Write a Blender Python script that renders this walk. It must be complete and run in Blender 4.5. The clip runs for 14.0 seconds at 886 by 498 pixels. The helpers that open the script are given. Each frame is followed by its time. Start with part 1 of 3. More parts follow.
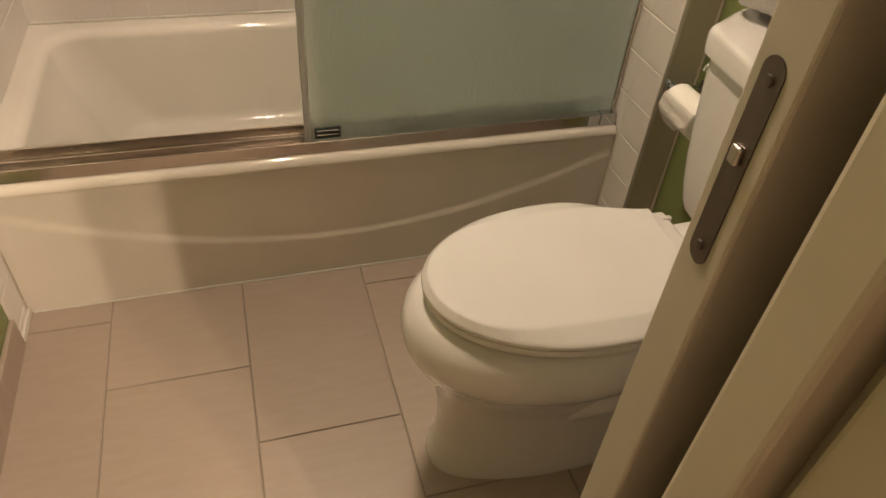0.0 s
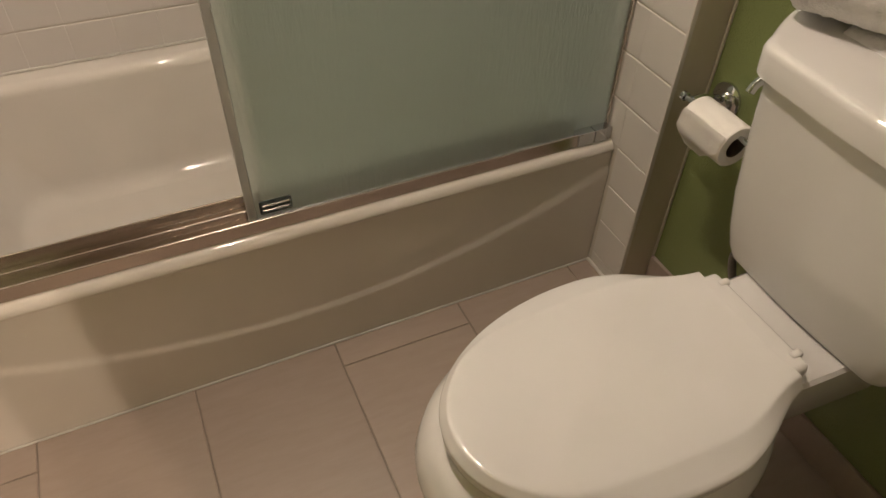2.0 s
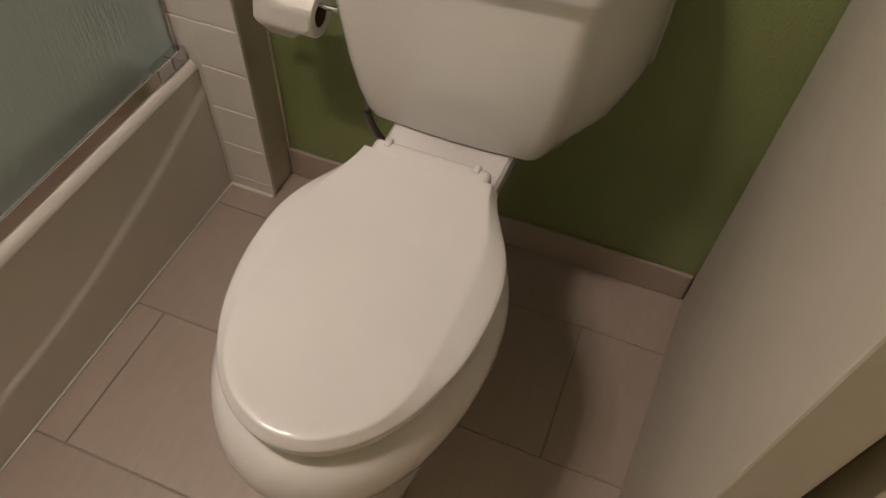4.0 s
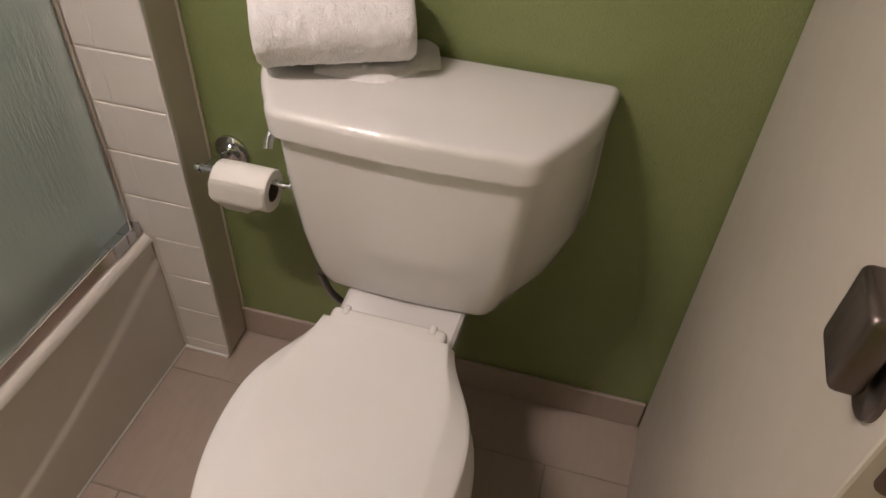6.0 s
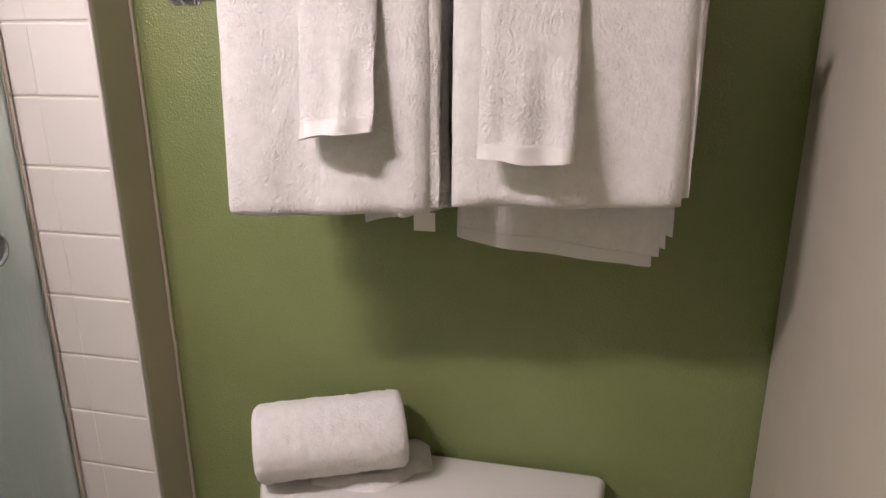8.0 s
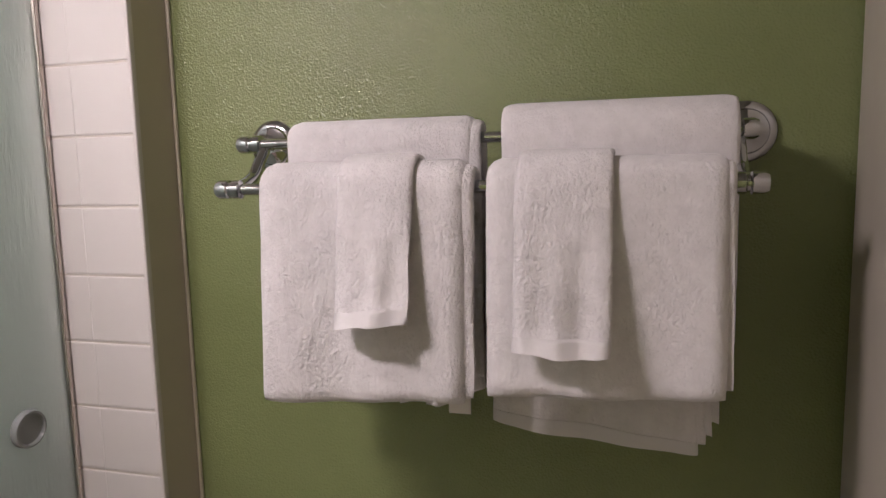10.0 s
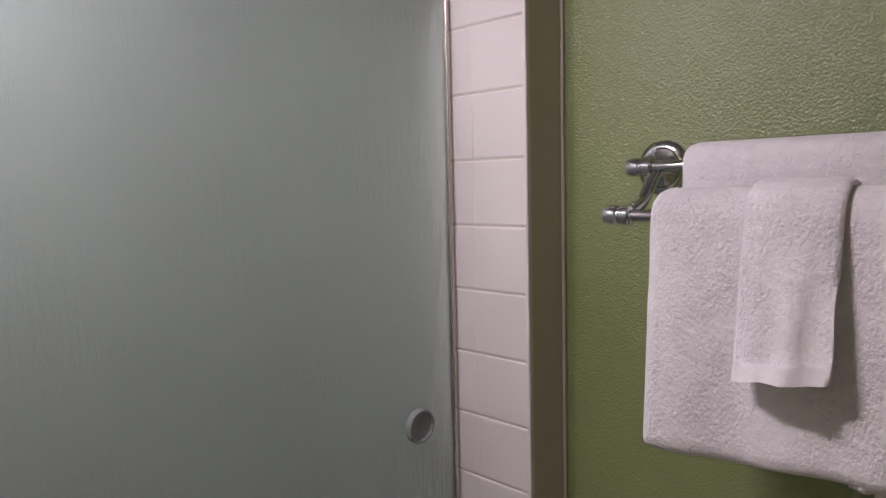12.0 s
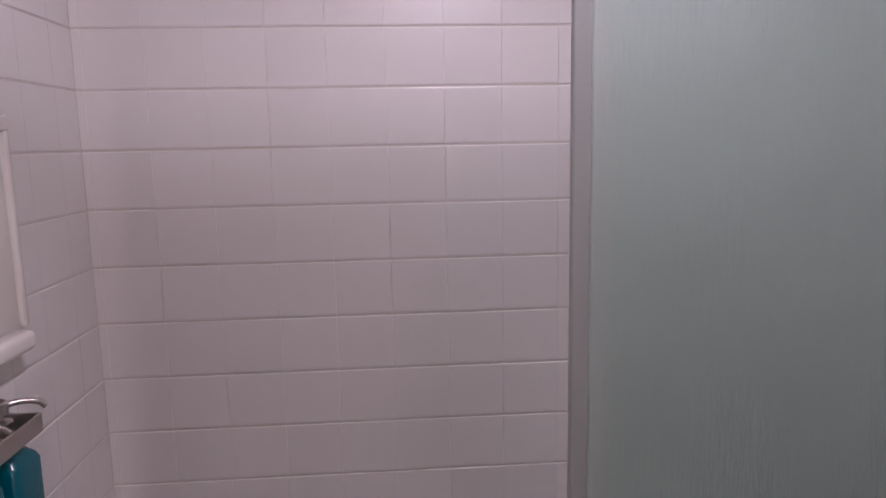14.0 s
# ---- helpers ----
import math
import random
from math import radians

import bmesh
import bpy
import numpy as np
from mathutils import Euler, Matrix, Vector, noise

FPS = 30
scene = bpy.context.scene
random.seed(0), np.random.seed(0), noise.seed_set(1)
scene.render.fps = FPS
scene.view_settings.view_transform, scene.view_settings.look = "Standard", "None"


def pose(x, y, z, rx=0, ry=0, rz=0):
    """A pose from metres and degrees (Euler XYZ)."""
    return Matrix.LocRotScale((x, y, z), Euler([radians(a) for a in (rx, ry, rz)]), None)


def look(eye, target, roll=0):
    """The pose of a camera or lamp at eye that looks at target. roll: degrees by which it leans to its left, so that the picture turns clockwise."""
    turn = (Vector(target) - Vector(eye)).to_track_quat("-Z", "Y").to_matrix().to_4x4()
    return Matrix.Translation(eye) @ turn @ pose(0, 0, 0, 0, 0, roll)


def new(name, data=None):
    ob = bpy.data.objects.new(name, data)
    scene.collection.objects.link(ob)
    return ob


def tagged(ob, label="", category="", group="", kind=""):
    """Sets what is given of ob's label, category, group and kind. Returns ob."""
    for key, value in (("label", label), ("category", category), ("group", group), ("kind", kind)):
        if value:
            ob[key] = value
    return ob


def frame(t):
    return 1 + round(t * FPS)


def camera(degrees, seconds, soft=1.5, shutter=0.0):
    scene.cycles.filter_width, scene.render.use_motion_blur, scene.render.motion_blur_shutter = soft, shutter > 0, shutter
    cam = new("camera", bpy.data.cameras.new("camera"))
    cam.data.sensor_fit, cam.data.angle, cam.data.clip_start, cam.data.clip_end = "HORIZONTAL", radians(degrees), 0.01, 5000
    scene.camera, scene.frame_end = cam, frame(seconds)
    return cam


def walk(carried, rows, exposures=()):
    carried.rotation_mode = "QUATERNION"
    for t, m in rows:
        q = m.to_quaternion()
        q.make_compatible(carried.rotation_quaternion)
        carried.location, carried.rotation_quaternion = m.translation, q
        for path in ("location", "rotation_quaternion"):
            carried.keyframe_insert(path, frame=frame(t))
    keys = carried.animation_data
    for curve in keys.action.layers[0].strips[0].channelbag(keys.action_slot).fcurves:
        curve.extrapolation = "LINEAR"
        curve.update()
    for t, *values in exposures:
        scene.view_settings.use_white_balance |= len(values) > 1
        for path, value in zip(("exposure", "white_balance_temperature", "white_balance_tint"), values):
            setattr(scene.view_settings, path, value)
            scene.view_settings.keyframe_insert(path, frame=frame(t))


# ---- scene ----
cam = camera(65.0, 14.0)
PATH = [
    (0, (-0.97, -1.406, 1.351), (-0.467, -0.001, 0.019), 5.4),
    (0.5, (-1.027, -1.296, 1.359), (-0.601, 0.136, 0.029), 5.3),
    (1, (-1.043, -1.215, 1.352), (-0.644, 0.244, 0.043), 3.7),
    (1.5, (-0.98, -1.112, 1.324), (-0.496, 0.294, -0.014), 1.6),
    (2, (-0.926, -1.022, 1.309), (-0.302, 0.266, -0.088), 1.8),
    (2.5, (-0.909, -0.954, 1.298), (-0.036, 0.086, -0.171), 2.6),
    (3, (-0.922, -0.904, 1.311), (0.12, -0.158, -0.224), 2.2),
    (3.2, (-0.935, -0.897, 1.309), (0.152, -0.258, -0.243), 2.5),
    (5.3, (-0.955, -0.891, 1.341), (0.292, -0.64, -0.203), 6.3),
    (5.5, (-0.947, -0.883, 1.355), (0.357, -0.604, -0.135), 5.3),
    (6, (-0.94, -0.87, 1.398), (0.5, -0.539, 0.049), 3.4),
    (6.5, (-0.93, -0.869, 1.441), (0.638, -0.491, 0.259), 1.8),
    (7, (-0.939, -0.868, 1.479), (0.756, -0.464, 0.498), 1.1),
    (7.5, (-0.939, -0.863, 1.529), (0.856, -0.441, 0.754), 0.4),
    (8, (-0.931, -0.864, 1.565), (0.93, -0.441, 0.966), -0.2),
    (8.5, (-0.93, -0.863, 1.591), (0.974, -0.445, 1.142), -0.3),
    (8.7, (-0.931, -0.863, 1.602), (0.986, -0.442, 1.216), -0.2),
    (10.8, (-0.893, -0.857, 1.653), (0.973, -0.146, 1.544), -0.8),
    (11, (-0.89, -0.848, 1.656), (0.914, 0.006, 1.533), -1.0),
    (11.5, (-0.879, -0.825, 1.653), (0.752, 0.321, 1.491), -1.2),
    (12, (-0.875, -0.801, 1.654), (0.54, 0.599, 1.464), -1.4),
    (12.5, (-0.885, -0.784, 1.646), (0.254, 0.85, 1.454), -1.3),
    (13, (-0.895, -0.749, 1.637), (-0.149, 1.094, 1.412), -1.2),
    (13.5, (-0.954, -0.646, 1.638), (-0.497, 1.277, 1.336), -0.8),
    (14, (-0.974, -0.506, 1.585), (-0.833, 1.466, 1.281), -1.1),
]
EXPOSURES = [(0.0, 0.18, 6900, 10), (1.5, 0.08, 6400, 10), (2.5, -0.02, 6100, 12), (3.2, -0.05, 5950, 13), (5.5, 0.15, 5750, 16), (6.5, 0.2, 5550, 19), (8.5, -0.05, 5400, 20), (11.0, -0.64, 5250, 24), (12.5, -0.75, 5080, 28), (14.0, -0.78, 5000, 32)]
walk(cam, [(t, look(eye, target, roll)) for t, eye, target, roll in PATH], EXPOSURES)

# ---- light ----
world = bpy.data.worlds.new("world")
scene.world = world
world.use_nodes = True
world.node_tree.nodes["Background"].inputs[0].default_value = (0.9, 0.8, 0.7, 1)
world.node_tree.nodes["Background"].inputs[1].default_value = 0.02
BATH_LIGHT = 480.0
VANITY_LIGHT = 5700.0

# ---- plan, in metres ----
X_WEST, X_TILE, X_EAST = -1.545, 0.0, 0.10
Y_PIER, Y_TUB, Y_BACK = -0.122, 0.0, 0.84
Y_DOOR, Z_CEIL, RIM = -1.128, 2.24, 0.377
PITCH, ROW0 = 0.11, 0.04
CY = -0.619


# ---- materials ----
def material(name, color, rough=0.5, metal=0.0, **more):
    m = bpy.data.materials.new(name)
    m.use_nodes = True
    b = m.node_tree.nodes["Principled BSDF"]
    b.inputs["Base Color"].default_value = (*color, 1)
    b.inputs["Roughness"].default_value = rough
    b.inputs["Metallic"].default_value = metal
    for key, value in more.items():
        b.inputs[key.replace("_", " ")].default_value = value
    return m


def nodes_of(m):
    return m.node_tree.nodes, m.node_tree.links, m.node_tree.nodes["Principled BSDF"]


def coords(m, scale=(1, 1, 1), kind="Object"):
    n, l, b = nodes_of(m)
    tc, mp = n.new("ShaderNodeTexCoord"), n.new("ShaderNodeMapping")
    mp.inputs["Scale"].default_value = scale
    l.new(tc.outputs[kind], mp.inputs["Vector"])
    return mp.outputs["Vector"]


def noise_node(m, vec, scale, detail=4, rough=0.55):
    n, l, b = nodes_of(m)
    t = n.new("ShaderNodeTexNoise")
    t.inputs["Scale"].default_value, t.inputs["Detail"].default_value, t.inputs["Roughness"].default_value = scale, detail, rough
    l.new(vec, t.inputs["Vector"])
    return t.outputs["Fac"]


def vary(m, fac, dark, light, low=0.3, high=0.7):
    """Colour between two tones, driven by a texture."""
    n, l, b = nodes_of(m)
    r = n.new("ShaderNodeValToRGB")
    r.color_ramp.elements[0].position, r.color_ramp.elements[1].position = low, high
    r.color_ramp.elements[0].color, r.color_ramp.elements[1].color = (*dark, 1), (*light, 1)
    l.new(fac, r.inputs["Fac"])
    l.new(r.outputs["Color"], b.inputs["Base Color"])
    return r


def rough_vary(m, fac, a, z):
    n, l, b = nodes_of(m)
    r = n.new("ShaderNodeMapRange")
    r.inputs["To Min"].default_value, r.inputs["To Max"].default_value = a, z
    l.new(fac, r.inputs["Value"])
    l.new(r.outputs["Result"], b.inputs["Roughness"])


def relief(m, fac, strength, distance):
    n, l, b = nodes_of(m)
    bump = n.new("ShaderNodeBump")
    bump.inputs["Strength"].default_value, bump.inputs["Distance"].default_value = strength, distance
    l.new(fac, bump.inputs["Height"])
    if b.inputs["Normal"].links:
        l.new(b.inputs["Normal"].links[0].from_socket, bump.inputs["Normal"])
    l.new(bump.outputs["Normal"], b.inputs["Normal"])


def green_paint():
    m = material("green_wall_paint", (0.15, 0.2, 0.05), 0.24, Specular_IOR_Level=0.5)
    v = coords(m, kind="Object")
    vary(m, noise_node(m, v, 3.0, 5), (0.172, 0.204, 0.078), (0.197, 0.231, 0.092))
    n, l, b = nodes_of(m)
    vor = n.new("ShaderNodeTexVoronoi")
    vor.feature, vor.inputs["Scale"].default_value = "SMOOTH_F1", 320
    l.new(v, vor.inputs["Vector"])
    relief(m, noise_node(m, v, 330, 3, 0.5), 0.40, 0.003)
    relief(m, vor.outputs["Distance"], 0.40, 0.003)
    return m


def floor_tile():
    m = material("floor_tile", (0.3, 0.24, 0.2), 0.42)
    v = coords(m)
    n, l, b = nodes_of(m)
    info = n.new("ShaderNodeObjectInfo")
    r = vary(m, noise_node(m, coords(m, (3, 14, 3)), 4, 8, 0.65), (0.312, 0.250, 0.210), (0.352, 0.286, 0.243), 0.25, 0.75)
    hsv = n.new("ShaderNodeHueSaturation")
    mr = n.new("ShaderNodeMapRange")
    mr.inputs["To Min"].default_value, mr.inputs["To Max"].default_value = 0.93, 1.06
    l.new(info.outputs["Random"], mr.inputs["Value"])
    l.new(mr.outputs["Result"], hsv.inputs["Value"])
    l.new(r.outputs["Color"], hsv.inputs["Color"])
    l.new(hsv.outputs["Color"], b.inputs["Base Color"])
    rough_vary(m, noise_node(m, v, 25, 5), 0.33, 0.52)
    relief(m, noise_node(m, v, 220, 3), 0.06, 0.001)
    return m


def wall_tile():
    m = material("white_wall_tile", (0.78, 0.75, 0.71), 0.16)
    n, l, b = nodes_of(m)
    v = coords(m)
    info = n.new("ShaderNodeObjectInfo")
    mr = n.new("ShaderNodeMapRange")
    mr.inputs["To Min"].default_value, mr.inputs["To Max"].default_value = 0.985, 1.01
    hsv = n.new("ShaderNodeHueSaturation")
    hsv.inputs["Color"].default_value = (0.60, 0.571, 0.546, 1)
    l.new(info.outputs["Random"], mr.inputs["Value"])
    l.new(mr.outputs["Result"], hsv.inputs["Value"])
    l.new(hsv.outputs["Color"], b.inputs["Base Color"])
    rough_vary(m, noise_node(m, v, 30, 4), 0.28, 0.40)
    relief(m, noise_node(m, v, 14, 2), 0.04, 0.002)
    return m


def terry(name, loft_of_loops):
    m = material(name, (0.8, 0.78, 0.77), 0.95, Sheen_Weight=0.5, Sheen_Roughness=0.5)
    v = coords(m)
    vary(m, noise_node(m, v, 60, 5), (0.595, 0.575, 0.575), (0.675, 0.653, 0.653))
    n, l, b = nodes_of(m)
    # loops stand up in some patches and lie flat in others
    patch, loops = n.new("ShaderNodeMapRange"), n.new("ShaderNodeMath")
    patch.inputs["From Min"].default_value, patch.inputs["From Max"].default_value = 0.35, 0.65
    patch.inputs["To Min"].default_value, patch.inputs["To Max"].default_value = 0.25, 1.0
    loops.operation = "MULTIPLY"
    l.new(noise_node(m, v, 14, 3), patch.inputs["Value"])
    l.new(noise_node(m, coords(m, (260, 260, 190)), 1.0, 3, 0.6), loops.inputs[0])
    l.new(patch.outputs["Result"], loops.inputs[1])
    relief(m, loops.outputs["Value"], 0.85, loft_of_loops)
    relief(m, noise_node(m, v, 90, 3, 0.6), 0.22, 0.005)
    return m


def frosted():
    m = material("frosted_rain_glass", (0.695, 0.774, 0.735), 0.42, Transmission_Weight=0.955, IOR=1.45)
    n, l, b = nodes_of(m)
    # short vertical runs, strong in some patches and almost smooth in others
    patch, runs = n.new("ShaderNodeMapRange"), n.new("ShaderNodeMath")
    patch.inputs["From Min"].default_value, patch.inputs["From Max"].default_value = 0.42, 0.66
    patch.inputs["To Min"].default_value, patch.inputs["To Max"].default_value = 0.22, 1.0
    runs.operation = "MULTIPLY"
    l.new(noise_node(m, coords(m, (4.5, 4.5, 3)), 1.0, 3), patch.inputs["Value"])
    l.new(noise_node(m, coords(m, (150, 150, 24)), 1.0, 4, 0.65), runs.inputs[0])
    l.new(patch.outputs["Result"], runs.inputs[1])
    relief(m, runs.outputs["Value"], 0.6, 0.005)
    rough_vary(m, noise_node(m, coords(m, (3, 3, 3)), 1.0, 3), 0.36, 0.5)
    return m


def steel(name, color, rough, streak):
    m = material(name, color, rough, 1.0)
    rough_vary(m, noise_node(m, coords(m, streak), 1.0, 4), rough * 0.7, rough * 1.5)
    return m


def soft_white(name, color, rough, bump=0.03):
    m = material(name, color, rough)
    v = coords(m)
    vary(m, noise_node(m, v, 5, 5), tuple(c * 0.97 for c in color), tuple(min(0.9, c * 1.02) for c in color))
    rough_vary(m, noise_node(m, v, 18, 4), rough * 0.8, rough * 1.25)
    relief(m, noise_node(m, v, 60, 2), bump, 0.002)
    return m


GREEN, FLOOR_TILE, TILE, TERRY, FROST = green_paint(), floor_tile(), wall_tile(), terry("white_terry", 0.0062), frosted()
SMOOTH_TERRY = terry("smooth_white_terry", 0.003)
HEM = soft_white("woven_hem", (0.60, 0.584, 0.578), 0.9, 0.6)
CHINA = soft_white("vitreous_china", (0.60, 0.584, 0.566), 0.05, 0.006)
CHINA.node_tree.nodes["Principled BSDF"].inputs["Coat Weight"].default_value = 0.4
ENAMEL = soft_white("tub_enamel", (0.635, 0.603, 0.555), 0.06, 0.012)
SEAT = soft_white("seat_plastic", (0.605, 0.589, 0.571), 0.05, 0.004)
PAINT = soft_white("cream_paint", (0.52, 0.47, 0.38), 0.45, 0.12)
DOOR_PAINT = soft_white("door_paint", (0.43, 0.393, 0.333), 0.42, 0.08)
# dark taupe of the unseen outer walls, so less fill enters the bathroom
OUTER_DIM_PAINT = soft_white("dim_outer_taupe", (0.21, 0.18, 0.148), 0.6, 0.1)
# white ceiling set to grey: unseen, its colour dims the bounced light
DIM_CEIL_PAINT = soft_white("dimmed_ceiling_paint", (0.36, 0.345, 0.32), 0.8, 0.3)
GROUT = soft_white("white_grout", (0.56, 0.52, 0.47), 0.9, 0.3)
DARK_GROUT = soft_white("brown_grout", (0.25, 0.208, 0.176), 0.9, 0.3)
CAULK = soft_white("white_caulk", (0.56, 0.54, 0.50), 0.5)
CHROME = steel("chrome", (0.56, 0.57, 0.58), 0.06, (30, 30, 30))
TRACK = steel("polished_aluminium", (0.60, 0.55, 0.50), 0.16, (3, 160, 160))
BRONZE = steel("dark_bronze", (0.16, 0.135, 0.12), 0.36, (120, 120, 8))
HOSE = steel("braided_steel", (0.24, 0.23, 0.22), 0.3, (400, 400, 400))
NICKEL = steel("brushed_nickel", (0.50, 0.46, 0.43), 0.3, (150, 150, 10))
PAPER = soft_white("tissue_paper", (0.80, 0.77, 0.73), 0.95, 0.5)
CARD = soft_white("grey_card", (0.10, 0.075, 0.055), 0.9)
RUBBER = soft_white("dark_rubber", (0.035, 0.05, 0.05), 0.5)
TEAL = material("teal_bottle_plastic", (0.0, 0.10, 0.13), 0.25, Transmission_Weight=0.2)
relief(TEAL, noise_node(TEAL, coords(TEAL), 12, 3), 0.05, 0.004)
PULL = soft_white("grey_pull", (0.23, 0.245, 0.24), 0.5)
EDGE = material("glass_edge", (0.55, 0.56, 0.55), 0.3, Transmission_Weight=0.5)
relief(EDGE, noise_node(EDGE, coords(EDGE), 40, 2), 0.1, 0.002)


def lamp_glass(name, strength, color):
    m = material(name, (0.9, 0.88, 0.84), 0.4)
    b = m.node_tree.nodes["Principled BSDF"]
    b.inputs["Emission Color"].default_value = (*color, 1)
    b.inputs["Emission Strength"].default_value = strength
    return m


BATH_GLOW = lamp_glass("bath_lamp_glass", BATH_LIGHT, (1.0, 0.80, 0.62))
VANITY_GLOW = lamp_glass("vanity_lamp_glass", VANITY_LIGHT, (1.0, 0.76, 0.54))


# ---- mesh helpers ----
def finish(bm, name, mat, smooth=False):
    me = bpy.data.meshes.new(name)
    bmesh.ops.recalc_face_normals(bm, faces=bm.faces)
    bm.to_mesh(me)
    bm.free()
    me.materials.append(mat)
    if smooth:
        me.shade_smooth()
        me.set_sharp_from_angle(angle=radians(smooth if smooth > 1 else 50))
    return me


def thing(name, bm, mat, label="", category="", kind="", group="", smooth=False):
    return tagged(new(name, finish(bm, name, mat, smooth)), label, category, group, kind)


def part(name, bm, mat, parent, label="", smooth=False):
    ob = new(name, finish(bm, name, mat, smooth))
    ob.parent = parent
    return tagged(ob, label)


def anchor(name, at, label, category, group=""):
    ob = new(name)
    ob.empty_display_size = 0.05
    ob.location = at
    return tagged(ob, label, category, group)


def home(ob, parent):
    """Parent a part without moving it."""
    ob.parent = parent
    ob.matrix_parent_inverse = Matrix.Translation(-parent.location)
    return ob


def piece(name, bm, mat, parent, label="", smooth=False):
    """A part given in world coordinates under a thing that has a place of its own."""
    return tagged(home(new(name, finish(bm, name, mat, smooth)), parent), label)


def box(x0, x1, y0, y1, z0, z1, bevel=0.0, segments=2):
    bm = bmesh.new()
    bmesh.ops.create_cube(bm, size=1)
    for v in bm.verts:
        v.co = Vector(((x0 + x1) / 2 + v.co.x * (x1 - x0), (y0 + y1) / 2 + v.co.y * (y1 - y0), (z0 + z1) / 2 + v.co.z * (z1 - z0)))
    if bevel:
        bmesh.ops.bevel(bm, geom=list(bm.edges), offset=bevel, segments=segments, profile=0.5, affect="EDGES")
    return bm


def loft(rings, closed=True, cap=True):
    bm = bmesh.new()
    rows = [[bm.verts.new(p) for p in ring] for ring in rings]
    n = len(rows[0])
    for a, b in zip(rows, rows[1:]):
        for i in range(n if closed else n - 1):
            j = (i + 1) % n
            bm.faces.new((a[i], a[j], b[j], b[i]))
    if cap:
        bm.faces.new(rows[0])
        bm.faces.new(rows[-1])
    return bm


def turned(profile, centre, axis="z", n=32):
    """A turned shape: (radius, height) pairs round an axis through centre."""
    rings = []
    for r, h in profile:
        ring = []
        for i in range(n):
            a = 2 * math.pi * i / n
            u, v = r * math.cos(a), r * math.sin(a)
            ring.append({"z": (u, v, h), "x": (h, u, v), "y": (u, h, v)}[axis])
        rings.append([Vector(p) + Vector(centre) for p in ring])
    return loft(rings)


def tube(points, radius, n=12):
    """A round bar along a smooth line."""
    pts = [Vector(p) for p in points]
    rings = []
    for i, p in enumerate(pts):
        d = (pts[min(i + 1, len(pts) - 1)] - pts[max(i - 1, 0)]).normalized()
        q = d.to_track_quat("Z", "Y")
        rings.append([p + q @ Vector((radius * math.cos(2 * math.pi * k / n), radius * math.sin(2 * math.pi * k / n), 0)) for k in range(n)])
    return loft(rings)


def bent(controls, steps=10):
    """Points along a Catmull-Rom line through the controls."""
    c = [Vector(p) for p in controls]
    c = [2 * c[0] - c[1]] + c + [2 * c[-1] - c[-2]]
    out = []
    for i in range(1, len(c) - 2):
        for s in range(steps):
            t = s / steps
            out.append(0.5 * ((2 * c[i]) + (c[i + 1] - c[i - 1]) * t + (2 * c[i - 1] - 5 * c[i] + 4 * c[i + 1] - c[i + 2]) * t * t + (3 * c[i] - c[i - 1] - 3 * c[i + 1] + c[i + 2]) * t ** 3))
    return out + [c[-2]]


def joined(*meshes):
    bm = bmesh.new()
    for other in meshes:
        me = bpy.data.meshes.new("tmp")
        other.to_mesh(me)
        other.free()
        bm.from_mesh(me)
        bpy.data.meshes.remove(me)
    return bm


# ---- shell of the bathroom ----
def structure(name, bm, mat, label, category):
    return thing(name, bm, mat, label, category, "structure")


floor = structure("floor", box(X_WEST - 0.1, X_EAST + 0.1, -1.42, Y_TUB + 0.02, -0.1, -0.003), DARK_GROUT, "taupe rectangular floor tiles laid in a stepped bond", "floor")
wall_east = structure("wall_east", box(X_EAST, X_EAST + 0.12, -1.42, Y_PIER, 0, Z_CEIL), GREEN, "green painted wall with an orange-peel texture", "wall")
wall_west = structure("wall_west", box(X_WEST - 0.12, X_WEST - 0.006, -1.42, -0.104, 0, Z_CEIL), GREEN, "green painted wall beside the tub", "wall")
pier = structure("wall_tub_east", box(X_TILE + 0.007, X_EAST + 0.12, Y_PIER + 0.001, Y_BACK + 0.1, 0, Z_CEIL, 0.004), PAINT, "cream painted pier with white tiles at the tub", "wall")
wall_tub_west = structure("wall_tub_west", box(X_WEST - 0.12, X_WEST - 0.0022, -0.1035, Y_BACK + 0.1, 0, Z_CEIL), GROUT, "white tiled wall at the end of the tub", "wall")
wall_north = structure("wall_north", box(X_WEST - 0.0022, X_TILE + 0.0022, Y_BACK + 0.0022, Y_BACK + 0.1, 0, Z_CEIL), GROUT, "white square tiles on the wall behind the tub", "wall")
tile_bed = structure("tile_bed", box(X_TILE + 0.0022, X_TILE + 0.0068, Y_PIER + 0.003, Y_BACK + 0.0022, 0, Z_CEIL), GROUT, "white grout bed between the wall tiles", "wall")
ceiling = structure("ceiling", box(X_WEST - 0.12, X_EAST + 0.12, -1.42, Y_BACK + 0.1, Z_CEIL, Z_CEIL + 0.1), DIM_CEIL_PAINT, "plain ceiling out of view, greyed to cut bounced light", "ceiling")

